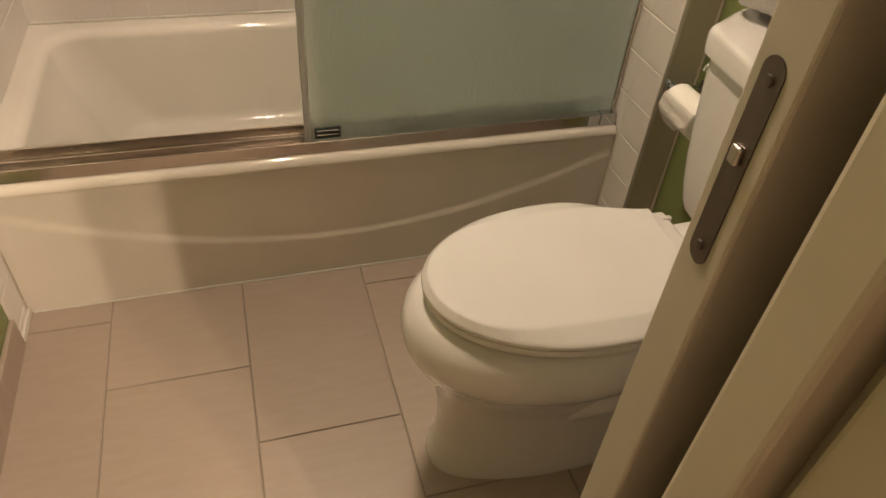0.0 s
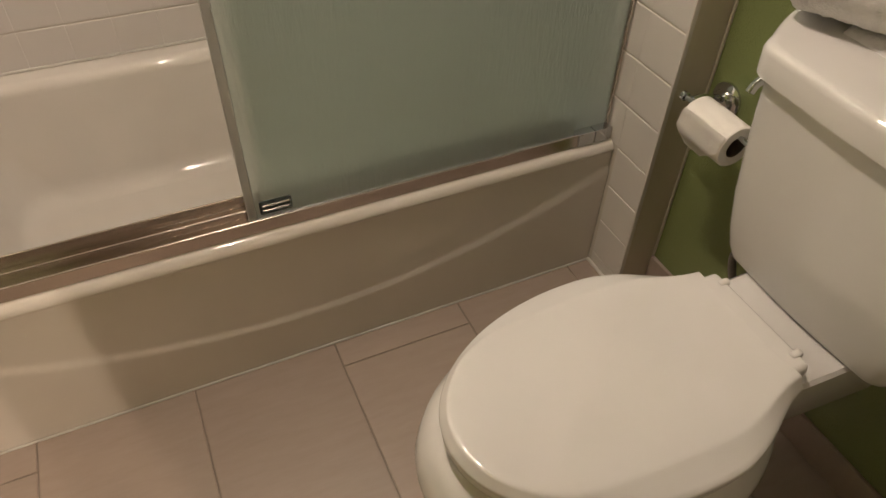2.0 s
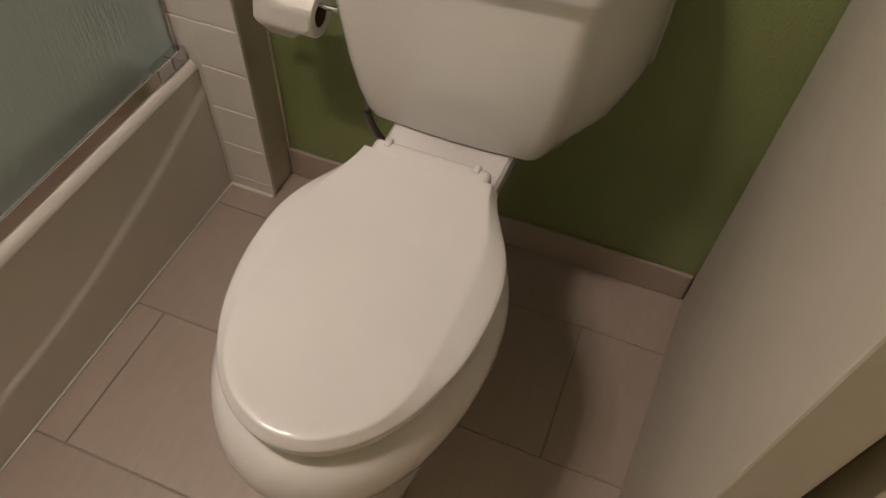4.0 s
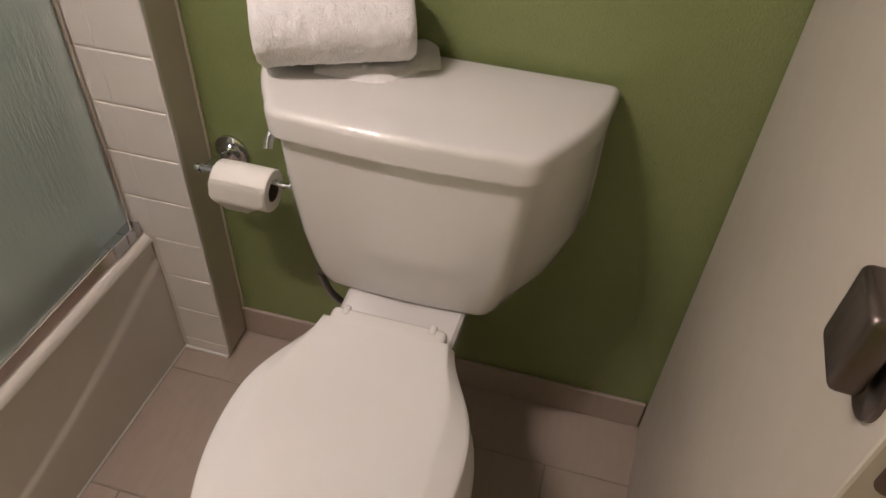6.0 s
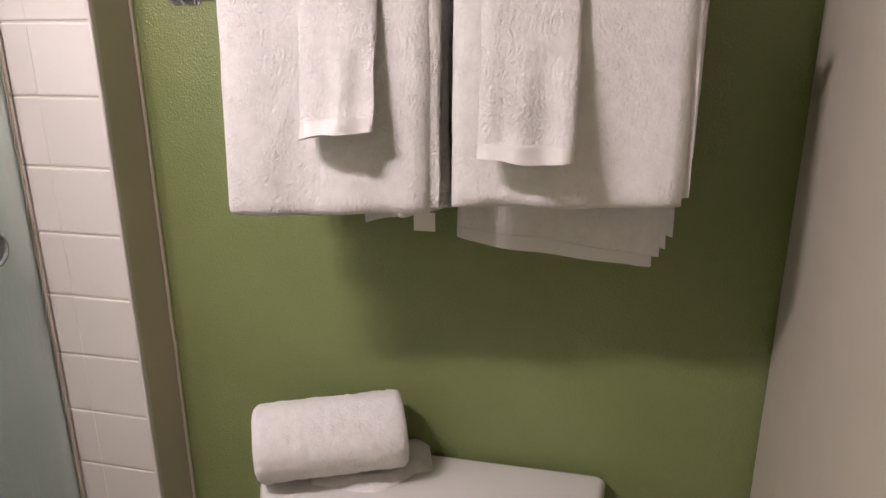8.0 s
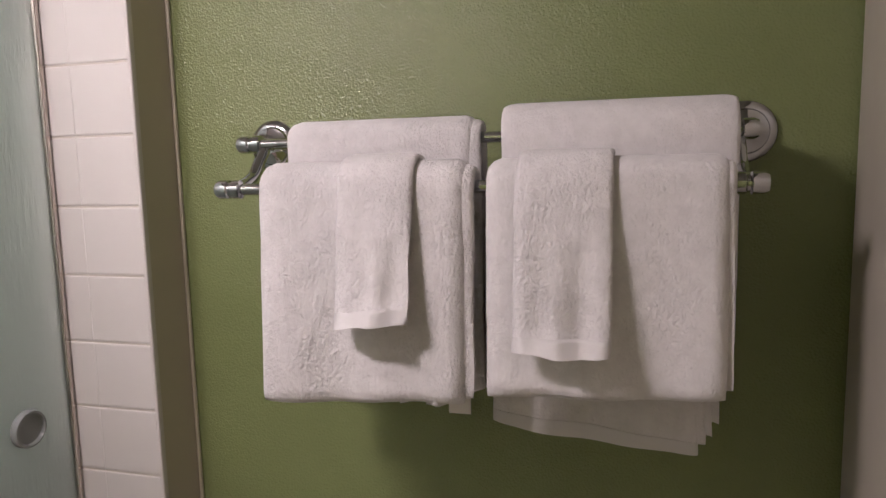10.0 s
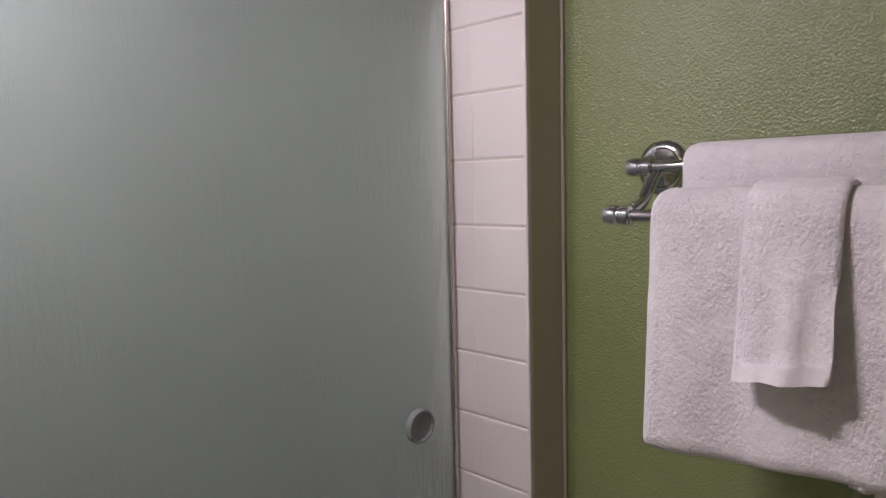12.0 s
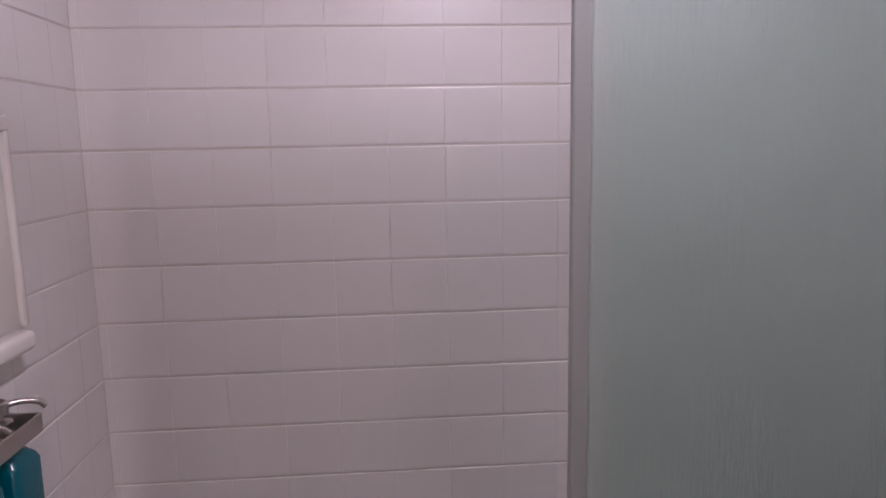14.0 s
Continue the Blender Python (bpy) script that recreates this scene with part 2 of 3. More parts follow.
# south wall: stub behind the sliding door, and the lintel over the opening
wall_south = structure("wall_south", box(-0.60, X_EAST + 0.12, -1.42, -1.20, 0, Z_CEIL), PAINT, "cream wall stub behind the open door", "wall")
structure("wall_lintel", box(X_WEST - 0.12, -0.60, -1.42, -1.20, 2.1, Z_CEIL), PAINT, "cream wall above the doorway", "wall")
jamb = structure("door_jamb", box(-0.655, -0.598, -1.222, -1.165, 0, 2.1, 0.006), PAINT, "cream painted door jamb", "door frame")
part("door_stop", box(-0.630, -0.601, -1.425, -1.238, 0, 2.1, 0.006), PAINT, jamb)
part("casing", box(-0.626, -0.52, -1.446, -1.4265, 0, 2.16, 0.004), PAINT, jamb)

# outer room that the camera comes from; unseen walls, dark to limit spill
structure("ground", box(-2.2, 1.5, -3.7, -1.42, -0.1, -0.003), FLOOR_TILE, "taupe floor outside the bathroom", "floor")
structure("wall_outer_south", box(-2.2, 1.5, -3.8, -3.7, 0, Z_CEIL), OUTER_DIM_PAINT, "unseen outer room wall, dark taupe to limit light spill", "wall")
structure("wall_outer_west", box(-2.3, -2.2, -3.8, -1.42, 0, Z_CEIL), OUTER_DIM_PAINT, "unseen outer room wall, dark taupe to limit light spill", "wall")
structure("wall_outer_east", box(1.5, 1.6, -3.8, -1.42, 0, Z_CEIL), OUTER_DIM_PAINT, "unseen outer room wall, dark taupe to limit light spill", "wall")
structure("wall_outer_north_west", box(-2.3, X_WEST - 0.12, -1.42, -1.30, 0, Z_CEIL), OUTER_DIM_PAINT, "unseen wall beside the doorway, dark taupe to limit light spill", "wall")
structure("wall_outer_north_east", box(X_EAST + 0.12, 1.6, -1.42, -1.30, 0, Z_CEIL), OUTER_DIM_PAINT, "unseen wall beside the doorway, dark taupe to limit light spill", "wall")
structure("ceiling_outer", box(-2.3, 1.6, -3.8, -1.42, Z_CEIL, Z_CEIL + 0.1), OUTER_DIM_PAINT, "unseen outer room ceiling, dark taupe to limit light spill", "ceiling")

# skirting of cut floor tile, and the caulk lines
structure("baseboard_east", box(X_EAST - 0.010, X_EAST - 0.0002, -1.128, Y_PIER - 0.001, 0.001, 0.088, 0.003), FLOOR_TILE, "taupe tile skirting under the green wall", "baseboard")
structure("baseboard_west", box(X_WEST - 0.006, X_WEST + 0.006, -1.30, -0.106, 0.001, 0.088, 0.003), FLOOR_TILE, "taupe tile skirting under the green wall", "baseboard")
structure("trim_tub", tube([(X_WEST + 0.01, -0.003, 0.002), (-0.76, -0.003, 0.002), (X_TILE - 0.002, -0.003, 0.003)], 0.0026, 8), CAULK, "white caulk line between tub and floor", "caulk")
structure("trim_pier", tube([(X_TILE - 0.002, -0.004, 0.003), (X_TILE - 0.002, Y_PIER, 0.003)], 0.005, 8), CAULK, "white caulk line under the wall tiles", "caulk")
structure("trim_pier_corner", box(X_TILE - 0.0005, X_TILE + 0.012, Y_PIER - 0.003, Y_PIER + 0.004, 0.0, Z_CEIL - 0.002, 0.0025), TILE, "rounded white tile edge of the pier", "tile edge")
structure("trim_pier_wall", box(X_EAST - 0.006, X_EAST, Y_PIER - 0.006, Y_PIER, 0.09, Z_CEIL - 0.002, 0.002), PAINT, "cream caulk in the corner of the pier", "caulk")


# ---- bathtub ----
def bathtub():
    tub = anchor("bathtub", (-0.765, 0.4, 0), "white enamelled alcove bathtub with a low arch on its apron", "bathtub")
    x0, x1 = X_WEST, X_TILE
    # apron: a skin with a rounded top and a shallow arched step
    zs = [0.0, 0.02]
    z = 0.03
    while z < RIM - 0.026:
        zs.append(z)
        z += 0.004
    rings = []
    nx = 64
    for i in range(nx + 1):
        x = x0 + (x1 - x0) * i / nx
        arch = 0.128 + 0.30 * (x + 0.765) ** 2
        col = []
        for z in zs:
            s = min(1, max(0, (z - arch + 0.009) / 0.018))
            s = s * s * (3 - 2 * s)
            col.append((x, 0.002 - 0.005 * (1 - s) - 0.002 * (z / RIM) + 0.004, z))
        for k in range(9):
            a = math.pi / 2 * k / 8
            col.append((x, 0.022 - 0.023 * math.cos(a), RIM - 0.023 + 0.023 * math.sin(a)))
        col += [(x, 0.075, RIM), (x, 0.09, RIM - 0.004)]
        rings.append(col)
    piece("apron", loft(rings, closed=False, cap=False), ENAMEL, tub, smooth=60)

    # rim and basin: rounded rectangles shrinking from the walls down to the bottom
    def rr(ax, bx, ay, by, r, z, n=10):
        pts = []
        for cx, cy, a0 in ((bx - r, by - r, 0), (ax + r, by - r, 90), (ax + r, ay + r, 180), (bx - r, ay + r, 270)):
            for k in range(n + 1):
                a = radians(a0 + 90 * k / n)
                pts.append((cx + r * math.cos(a), cy + r * math.sin(a), z))
        return pts
    ax, bx, ay, by = x0 + 0.07, x1 - 0.09, 0.115, Y_BACK - 0.075
    levels = [rr(x0, x1, 0.06, Y_BACK, 0.004, RIM + 0.001), rr(ax - 0.03, bx + 0.03, ay - 0.03, by + 0.03, 0.09, RIM + 0.001)]
    for k in range(7):
        a = math.pi / 2 * k / 6
        d = -0.028 + 0.028 * math.sin(a)
        levels.append(rr(ax + d, bx - d, ay + d, by - d, 0.10, RIM + 0.001 - 0.028 * (1 - math.cos(a))))
    for f in (0.15, 0.3, 0.45, 0.6, 0.72, 0.82):
        e = f ** 1.3
        levels.append(rr(ax + 0.14 * e, bx - 0.05 * e, ay + 0.035 * e, by - 0.04 * e, 0.10 + 0.03 * e, RIM - 0.028 - f * 0.30))
    base = RIM - 0.028 - 0.82 * 0.30
    for k in range(1, 7):
        a = math.pi / 2 * k / 6
        d = 0.055 * (1 - math.cos(a))
        levels.append(rr(ax + 0.115 + d * 1.6, bx - 0.04 - d, ay + 0.027 + d, by - 0.031 - d, 0.12, base - 0.05 * math.sin(a)))
    piece("basin", loft(levels, cap=False), ENAMEL, tub, smooth=60)
    bm = bmesh.new()
    ring = [bm.verts.new(p) for p in levels[-1]]
    bm.faces.new(ring)
    piece("basin_floor", bm, ENAMEL, tub)
    piece("tile_flange_caulk", box(x0 + 0.004, x1 - 0.004, Y_BACK - 0.008, Y_BACK - 0.001, RIM + 0.0015, RIM + 0.009, 0.002), CAULK, tub, "white caulk bead")
    piece("drain", turned([(0.034, 0.0), (0.034, 0.004), (0.028, 0.006), (0.010, 0.004)], (-0.27, 0.45, base - 0.0495)), CHROME, tub, "chrome drain", smooth=True)
    # skirt return at the floor, by the west wall
    piece("corner_fillet", box(X_WEST - 0.001, X_WEST + 0.006, -0.10, -0.002, 0.001, 0.020, 0.002), CAULK, tub)
    return tub


bathtub()


# ---- sliding glass door of the tub ----
def tub_door():
    d = anchor("shower_door", (-0.76, 0.03, RIM), "sliding frosted rain-glass shower door in an aluminium track", "shower door")
    z0, z1 = RIM + 0.030, 2.02
    track = piece("track", joined(box(X_WEST + 0.002, X_TILE - 0.002, 0.016, 0.021, RIM + 0.0012, RIM + 0.033, 0.0015),
                                  box(X_WEST + 0.002, X_TILE - 0.002, 0.021, 0.104, RIM + 0.0015, RIM + 0.008),
                                  box(X_WEST + 0.002, X_TILE - 0.002, 0.064, 0.068, RIM + 0.008, RIM + 0.024, 0.001),
                                  box(X_WEST + 0.002, X_TILE - 0.002, 0.099, 0.104, RIM + 0.008, RIM + 0.034, 0.0015)), TRACK, d, "polished aluminium track")
    for x in (X_WEST + 0.003, X_TILE - 0.050, X_TILE - 0.094):
        piece("track_end", box(x, x + 0.043, 0.013, 0.107, RIM + 0.0015, RIM + 0.035, 0.002), CHROME, d, "chrome end block")
    piece("header", box(X_WEST + 0.002, X_TILE - 0.002, 0.030, 0.088, z1 - 0.004, z1 + 0.030, 0.008), TRACK, d, "polished aluminium header")
    panel = piece("pane", box(-0.816, -0.012, 0.037, 0.043, z0 - 0.012, z1 - 0.002, 0.001, 1), FROST, d, "frosted rain-glass pane with vertical streaks")
    inner = piece("pane", box(-0.790, -0.004, 0.078, 0.084, z0 - 0.012, z1 - 0.002, 0.001, 1), FROST, d, "frosted rain-glass pane with vertical streaks")
    for p in (panel, inner):
        p.visible_shadow = False
    piece("edge_strip", box(-0.832, -0.8165, 0.0355, 0.0445, z0 - 0.012, z1 - 0.004, 0.002), EDGE, d, "grey polished edge of the glass")
    piece("seal", box(-0.012, -0.003, 0.033, 0.047, z0, z1 - 0.004, 0.002), TRACK, d, "aluminium wall channel")
    guide = piece("guide", box(-0.808, -0.745, 0.0335, 0.0365, RIM + 0.030, RIM + 0.060, 0.003), RUBBER, d, "dark guide block")
    for z in (RIM + 0.040, RIM + 0.051):
        piece("guide_rib", box(-0.803, -0.750, 0.0300, 0.0338, z, z + 0.004, 0.001), CHROME, d)
    for x, z, r, m, cup, note in ((-0.098, 1.247, 0.029, PULL, PULL, "grey frosted round finger pull"), (-0.768, 1.247, 0.031, CHROME, RUBBER, "chrome round finger pull")):
        pull = piece("finger_pull", turned([(r * 0.80, 0.003), (r * 0.80, -0.004), (r * 0.86, -0.008), (r * 0.95, -0.008), (r, -0.005), (r, 0.003)], (x, 0.0335, z), "y"), m, d, note, smooth=40)
        part("cup", turned([(r * 0.05, -0.001), (r * 0.6, -0.0015), (r * 0.79, -0.003), (r * 0.79, 0.003)], (x, 0.0335, z), "y"), cup, pull, "shallow cup of the pull", smooth=40)
    return d


tub_door()


# ---- toilet ----
def egg(cx, front, back, hw, z, n=48, square=0.0, cy=CY):
    pts = []
    for i in range(n):
        a = 2 * math.pi * i / n
        c, s = math.cos(a), math.sin(a)
        p = 1 - square
        c2 = math.copysign(abs(c) ** (p if c < 0 else 1), c)
        x = cx - c * front if c > 0 else cx - c2 * back
        pts.append((x, cy + hw * math.copysign(abs(s) ** (1 - 0.4 * square), s), z))
    return pts


def trapezoid(xf, xb, hf, hb, r, z, n=6, cy=CY, bulge=0.0, bow=0.0):
    """A plan with a narrower front, bowed sides and corners rounded by r."""
    corners = [Vector((xf, cy + hf)), Vector((xb, cy + hb)), Vector((xb, cy - hb)), Vector((xf, cy - hf))]
    ends = []
    for i, c in enumerate(corners):
        rr = r if i in (0, 3) else r * 0.7
        ends.append((c + (corners[i - 1] - c).normalized() * rr, c, c + (corners[(i + 1) % 4] - c).normalized() * rr))
    pts = []
    for i, (p, c, q) in enumerate(ends):
        for k in range(n + 1):
            t = k / n
            w = (1 - t) ** 2 * p + 2 * t * (1 - t) * c + t * t * q
            pts.append((w.x, w.y, z))
        nxt = ends[(i + 1) % 4][0]
        for k in range(1, 8):
            t = k / 8
            w = q + (nxt - q) * t
            out = math.sin(math.pi * t)
            if i == 3:
                pts.append((w.x - bulge * out, w.y, z))
            else:
                pts.append((w.x, w.y + (bow * out if i == 0 else -bow * out if i == 2 else 0), z))
    return pts


def toilet():
    t = anchor("toilet", (-0.3, CY, 0), "white two-piece toilet with a closed lid, against the green wall", "toilet")
    # pedestal and bowl
    drop = 0.964
    rows = [(0.0, -0.38, 0.295, 0.30, 0.112, 0.5), (0.02, -0.38, 0.295, 0.30, 0.112, 0.5), (0.035, -0.38, 0.285, 0.295, 0.105, 0.45), (0.12, -0.39, 0.268, 0.27, 0.100, 0.35), (0.20, -0.40, 0.262, 0.26, 0.102, 0.3),
            (0.27, -0.42, 0.258, 0.25, 0.118, 0.2), (0.32, -0.43, 0.262, 0.25, 0.142, 0.1), (0.365, -0.44, 0.284, 0.25, 0.176, 0.1), (0.405, -0.445, 0.295, 0.245, 0.194, 0.1), (0.44, -0.445, 0.298, 0.24, 0.199, 0.1), (0.47, -0.445, 0.290, 0.235, 0.194, 0.1), (0.49, -0.445, 0.272, 0.23, 0.180, 0.1), (0.499, -0.445, 0.248, 0.222, 0.164, 0.1)]
    piece("bowl", loft([egg(cx, f + 0.006, b, hw, z * drop, 56, sq) for z, cx, f, b, hw, sq in rows]), CHINA, t, smooth=60)
    # trapway bulge and foot at the side
    side = []
    for y in (CY - 0.098, CY + 0.098):
        side.append(tube(bent([(-0.46, CY + (y - CY) * 0.45, 0.15), (-0.35, y, 0.24), (-0.26, y, 0.22), (-0.20, y, 0.09), (-0.12, CY + (y - CY) * 0.6, 0.04)], 8), 0.036, 16))
    piece("trapway", joined(*side), CHINA, t, smooth=60)
    for s in (-1, 1):
        piece("bolt_cap", turned([(0.016, 0.0), (0.016, 0.008), (0.010, 0.017), (0.002, 0.019)], (-0.30, CY + s * 0.118, 0.03)), CHINA, t, smooth=True)
    # deck that carries the tank
    deck = [trapezoid(-0.255, 0.05, 0.085, 0.10, 0.02, 0.347), trapezoid(-0.262, 0.06, 0.098, 0.11, 0.02, 0.405), trapezoid(-0.265, 0.065, 0.104, 0.115, 0.02, 0.458), trapezoid(-0.262, 0.065, 0.104, 0.115, 0.02, 0.481), trapezoid(-0.256, 0.06, 0.098, 0.11, 0.02, 0.487)]
    piece("deck", loft(deck), CHINA, t, smooth=40)

    # seat ring and lid; the lid narrows to a squared tail with raised ears at the hinge
    def half_width(x):
        if x < -0.43:
            return 0.183 * math.sqrt(max(0.0, 1 - ((x + 0.43) / 0.286) ** 2))
        return 0.116 + 0.067 * (0.5 + 0.5 * math.cos(math.pi * min(1, (x + 0.43) / 0.216) ** 1.3))

    def lid_outline(inset, z, tail=0.0, rise=0.0):
        """Plan of lid and seat: an egg that ends in two ears at the hinge. tail: further inset of the flanks."""
        pts, half, n = [], [], 72
        span = 0.486 - inset * 1.35
        for i in range(n + 1):
            u = 1 - math.cos(math.pi / 2 * (i / n) ** 1.2)
            x = -0.716 + inset + span * u
            flank = inset + tail * math.sin(math.pi * min(1, max(0, (u - 0.12) / 0.88))) ** 1.2
            w = half_width(-0.716 + 0.486 * u)
            w = w * (1 - min(0.9, flank / 0.174)) if u < 0.4 else max(0.004, w - flank)
            e = min(1.0, max(0.0, (x + 0.40) / 0.17))
            lift = rise * e * e * (3 - 2 * e)
            half.append((x, w, z - 0.0165 + lift))
        for x, w, h in half:
            pts.append((x, CY + w, h))
        end, w, h = half[-1]
        for f in (0.88, 0.80, 0.5, 0.0, -0.5, -0.80, -0.88):
            pts.append((end - (0.004 if abs(f) < 0.84 else 0.0), CY + w * f, h))
        for x, w, h in reversed(half[1:]):
            pts.append((x, CY - w, h))
        return pts
    ring = [lid_outline(0.012, 0.5005), lid_outline(0.005, 0.503), lid_outline(0.003, 0.511), lid_outline(0.005, 0.517), lid_outline(0.014, 0.5200)]
    piece("seat", loft(ring), SEAT, t, smooth=50)
    lid = [lid_outline(0.008, 0.522), lid_outline(0.001, 0.5245), lid_outline(0.0, 0.530), lid_outline(0.0015, 0.5332, 0.001), lid_outline(0.004, 0.5358, 0.005, 0.001),
           lid_outline(0.0085, 0.5438, 0.026, 0.0045), lid_outline(0.010, 0.5453, 0.029, 0.0055), lid_outline(0.012, 0.5461, 0.0305, 0.0055), lid_outline(0.016, 0.5465, 0.032, 0.0055), lid_outline(0.024, 0.5468, 0.033, 0.0055)]
    bm = loft(lid, cap=False)
    bm.verts.ensure_lookup_table()
    n = len(lid[0])
    bm.faces.new(bm.verts[:n])
    top = bm.verts[-n:]
    half = (n - 7) // 2
    # the top runs across in strips from flank to flank, closed by a tip and a tail
    bm.faces.new((top[0], top[1], top[n - 1]))
    for k in range(1, half):
        bm.faces.new((top[k], top[k + 1], top[n - k - 1], top[n - k]))
    bm.faces.new(top[half:n - half + 1])
    lid_part = piece("lid", bm, SEAT, t, "white plastic toilet lid, closed", smooth=60)
    for s in (-1, 1):
        part("hinge", box(-0.222, -0.201, CY + s * 0.075 - 0.006, CY + s * 0.075 + 0.006, 0.522, 0.5365, 0.0045, 3), SEAT, lid_part, "white hinge cap", smooth=40)

    piece("hinge_cover", box(-0.262, -0.204, CY - 0.100, CY + 0.100, 0.4875, 0.5330, 0.010, 4), SEAT, t, "white hinge cover behind the lid", smooth=40)

    # tank: a flaring trapezoid, and its thick lid
    tank_y = CY + 0.002
    body = [(0.4885, -0.106, 0.055, 0.136, 0.180, 0.0), (0.493, -0.122, 0.066, 0.150, 0.210, 0.004), (0.511, -0.127, 0.074, 0.158, 0.242, 0.010), (0.548, -0.132, 0.081, 0.166, 0.270, 0.015), (0.61, -0.138, 0.085, 0.176, 0.287, 0.017), (0.69, -0.143, 0.087, 0.184, 0.289, 0.017), (0.76, -0.147, 0.088, 0.190, 0.288, 0.016), (0.812, -0.149, 0.088, 0.193, 0.288, 0.015)]
    tank = piece("tank", loft([trapezoid(xf, xb, hf, hb, 0.026, z, 6, tank_y, 0.006, w) for z, xf, xb, hf, hb, w in body]), CHINA, t, "white china cistern", smooth=40)
    cap = [(0.8125, -0.156, 0.090, 0.200, 0.292), (0.815, -0.161, 0.092, 0.205, 0.297), (0.844, -0.163, 0.092, 0.206, 0.298), (0.851, -0.161, 0.090, 0.204, 0.296), (0.8555, -0.157, 0.086, 0.200, 0.292), (0.8570, -0.150, 0.080, 0.193, 0.285), (0.8575, -0.10, 0.04, 0.15, 0.20)]
    part("tank_lid", loft([trapezoid(xf, xb, hf, hb, 0.036, z + (0.005 if z > 0.83 else 0), 6, CY + 0.003, 0.008, 0.016) for z, xf, xb, hf, hb in cap]), CHINA, tank, "thick white china cistern lid", smooth=40)
    part("flush_lever", joined(turned([(0.012, -0.012), (0.012, 0.004), (0.008, 0.008)], (-0.068, CY + 0.222, 0.776), "y", 20), tube(bent([(-0.068, CY + 0.232, 0.776), (-0.080, CY + 0.240, 0.768), (-0.092, CY + 0.243, 0.757), (-0.100, CY + 0.242, 0.746)], 5), 0.0075, 12)), CHROME, tank, "chrome flush lever", smooth=True)
    return t


toilet()


def supply_line():
    s = anchor("water_supply", (0.05, -0.47, 0.2), "chrome braided water supply hose beside the toilet", "supply hose")
    piece("hose", tube(bent([(0.010, -0.470, 0.495), (0.004, -0.425, 0.440), (0.0, -0.399, 0.385), (0.004, -0.413, 0.325), (0.03, -0.438, 0.26), (0.06, -0.455, 0.20)], 8), 0.0080, 12), HOSE, s, smooth=True)
    piece("nut", turned([(0.013, 0.0), (0.015, 0.004), (0.015, 0.018), (0.012, 0.022)], (0.010, -0.470, 0.466), "z", 8), CHROME, s, "chrome coupling nut")
    piece("valve", joined(turned([(0.011, -0.03), (0.011, 0.035)], (0.06, -0.455, 0.18), "z", 16), turned([(0.009, 0.0), (0.009, 0.036)], (0.06, -0.455, 0.165), "x", 14), turned([(0.028, 0.032), (0.028, 0.036), (0.012, 0.0395)], (0.06, -0.455, 0.165), "x", 20)), CHROME, s, smooth=True)
    return s


supply_line()


# ---- towels ----
def terry_noise(p, amount):
    return amount * (noise.noise(Vector(p) * 45) * 0.5 + noise.noise(Vector(p) * 120) * 0.9 + noise.noise(Vector(p) * 260) * 0.5)


def draped(y0, y1, bar_x, bar_z, front, back, thick, gap, lean=0.0, wave=0.004, seed=0.0, fuzz=0.0022, skew=0.0, band=0.0, slant=0.0, flare=0.0):
    """A folded towel over a bar: a thick inverted U swept along y. front, back: heights of its two hems."""
    step = 0.0045
    line = []
    n = max(4, int((bar_z - back) / step))
    line += [(gap, back + (bar_z - back) * i / n) for i in range(n)]
    for k in range(9):
        a = math.pi * k / 8
        line.append((gap * math.cos(a), bar_z + gap * math.sin(a)))
    n = max(4, int((bar_z - front) / step))
    line += [(-gap - lean * (i / n), bar_z - (bar_z - front) * i / n) for i in range(1, n + 1)]
    full = len(line)
    if band:
        line = [p for i, p in enumerate(line) if i > full / 2 and p[1] < front + band]
    m = int((y1 - y0) / step)
    rings = []
    for j in range(m + 1):
        v = j / m
        e = min(v, 1 - v) * (y1 - y0)
        fat = min(1.0, 0.35 + 0.65 * math.sqrt(min(1, e / 0.014)))
        outer, inner = [], []
        for i, (px, pz) in enumerate(line):
            a, b = line[max(i - 1, 0)], line[min(i + 1, len(line) - 1)]
            d = Vector((b[0] - a[0], b[1] - a[1])).normalized()
            nx, nz = d[1], -d[0]
            front_side = band or i > full / 2
            low = max(0.0, (bar_z - pz) / max(0.01, bar_z - front)) if front_side else 0.0
            pz = pz + slant * (v - 0.5) * low
            curl = flare * max(0.0, 1 - (1 - low) / 0.22) ** 2 * (0.35 + math.sin(math.pi * v)) if front_side else 0.0
            down = max(0.0, (bar_z - pz) / max(0.01, bar_z - min(front, back)))
            sway = wave * down * math.sin(v * 7.3 + seed) + wave * 0.8 * down * math.sin(v * 15 + seed * 2.1)
            y = y0 + (y1 - y0) * v + skew * down * (v - 0.5) + 0.002 * noise.noise(Vector((seed, pz * 18, v * 2)))
            hem = 0.0025 * math.sin(v * 6 + seed) if ((i < 3 and not band) or i > len(line) - 4) else 0
            side = -1 if band or i > len(line) / 2 else 1
            ends = min(i, len(line) - 1 - i) * step if not band else 0.02
            half = thick / 2 * fat * min(1.0, 0.35 + 0.65 * math.sqrt(min(1.0, ends / 0.013)))
            f = terry_noise((px * 1.7 + seed, y, pz), fuzz)
            outer.append((bar_x + px - curl + nx * (-half - f) - sway * (1 if side < 0 else 0.2), y, pz + nz * (-half - f) + hem))
            inner.append((bar_x + px - curl + nx * half * 0.98 - sway * (1 if side < 0 else 0.2), y, pz + nz * half + hem))
        rings.append(outer + inner[::-1])
    return loft(rings)


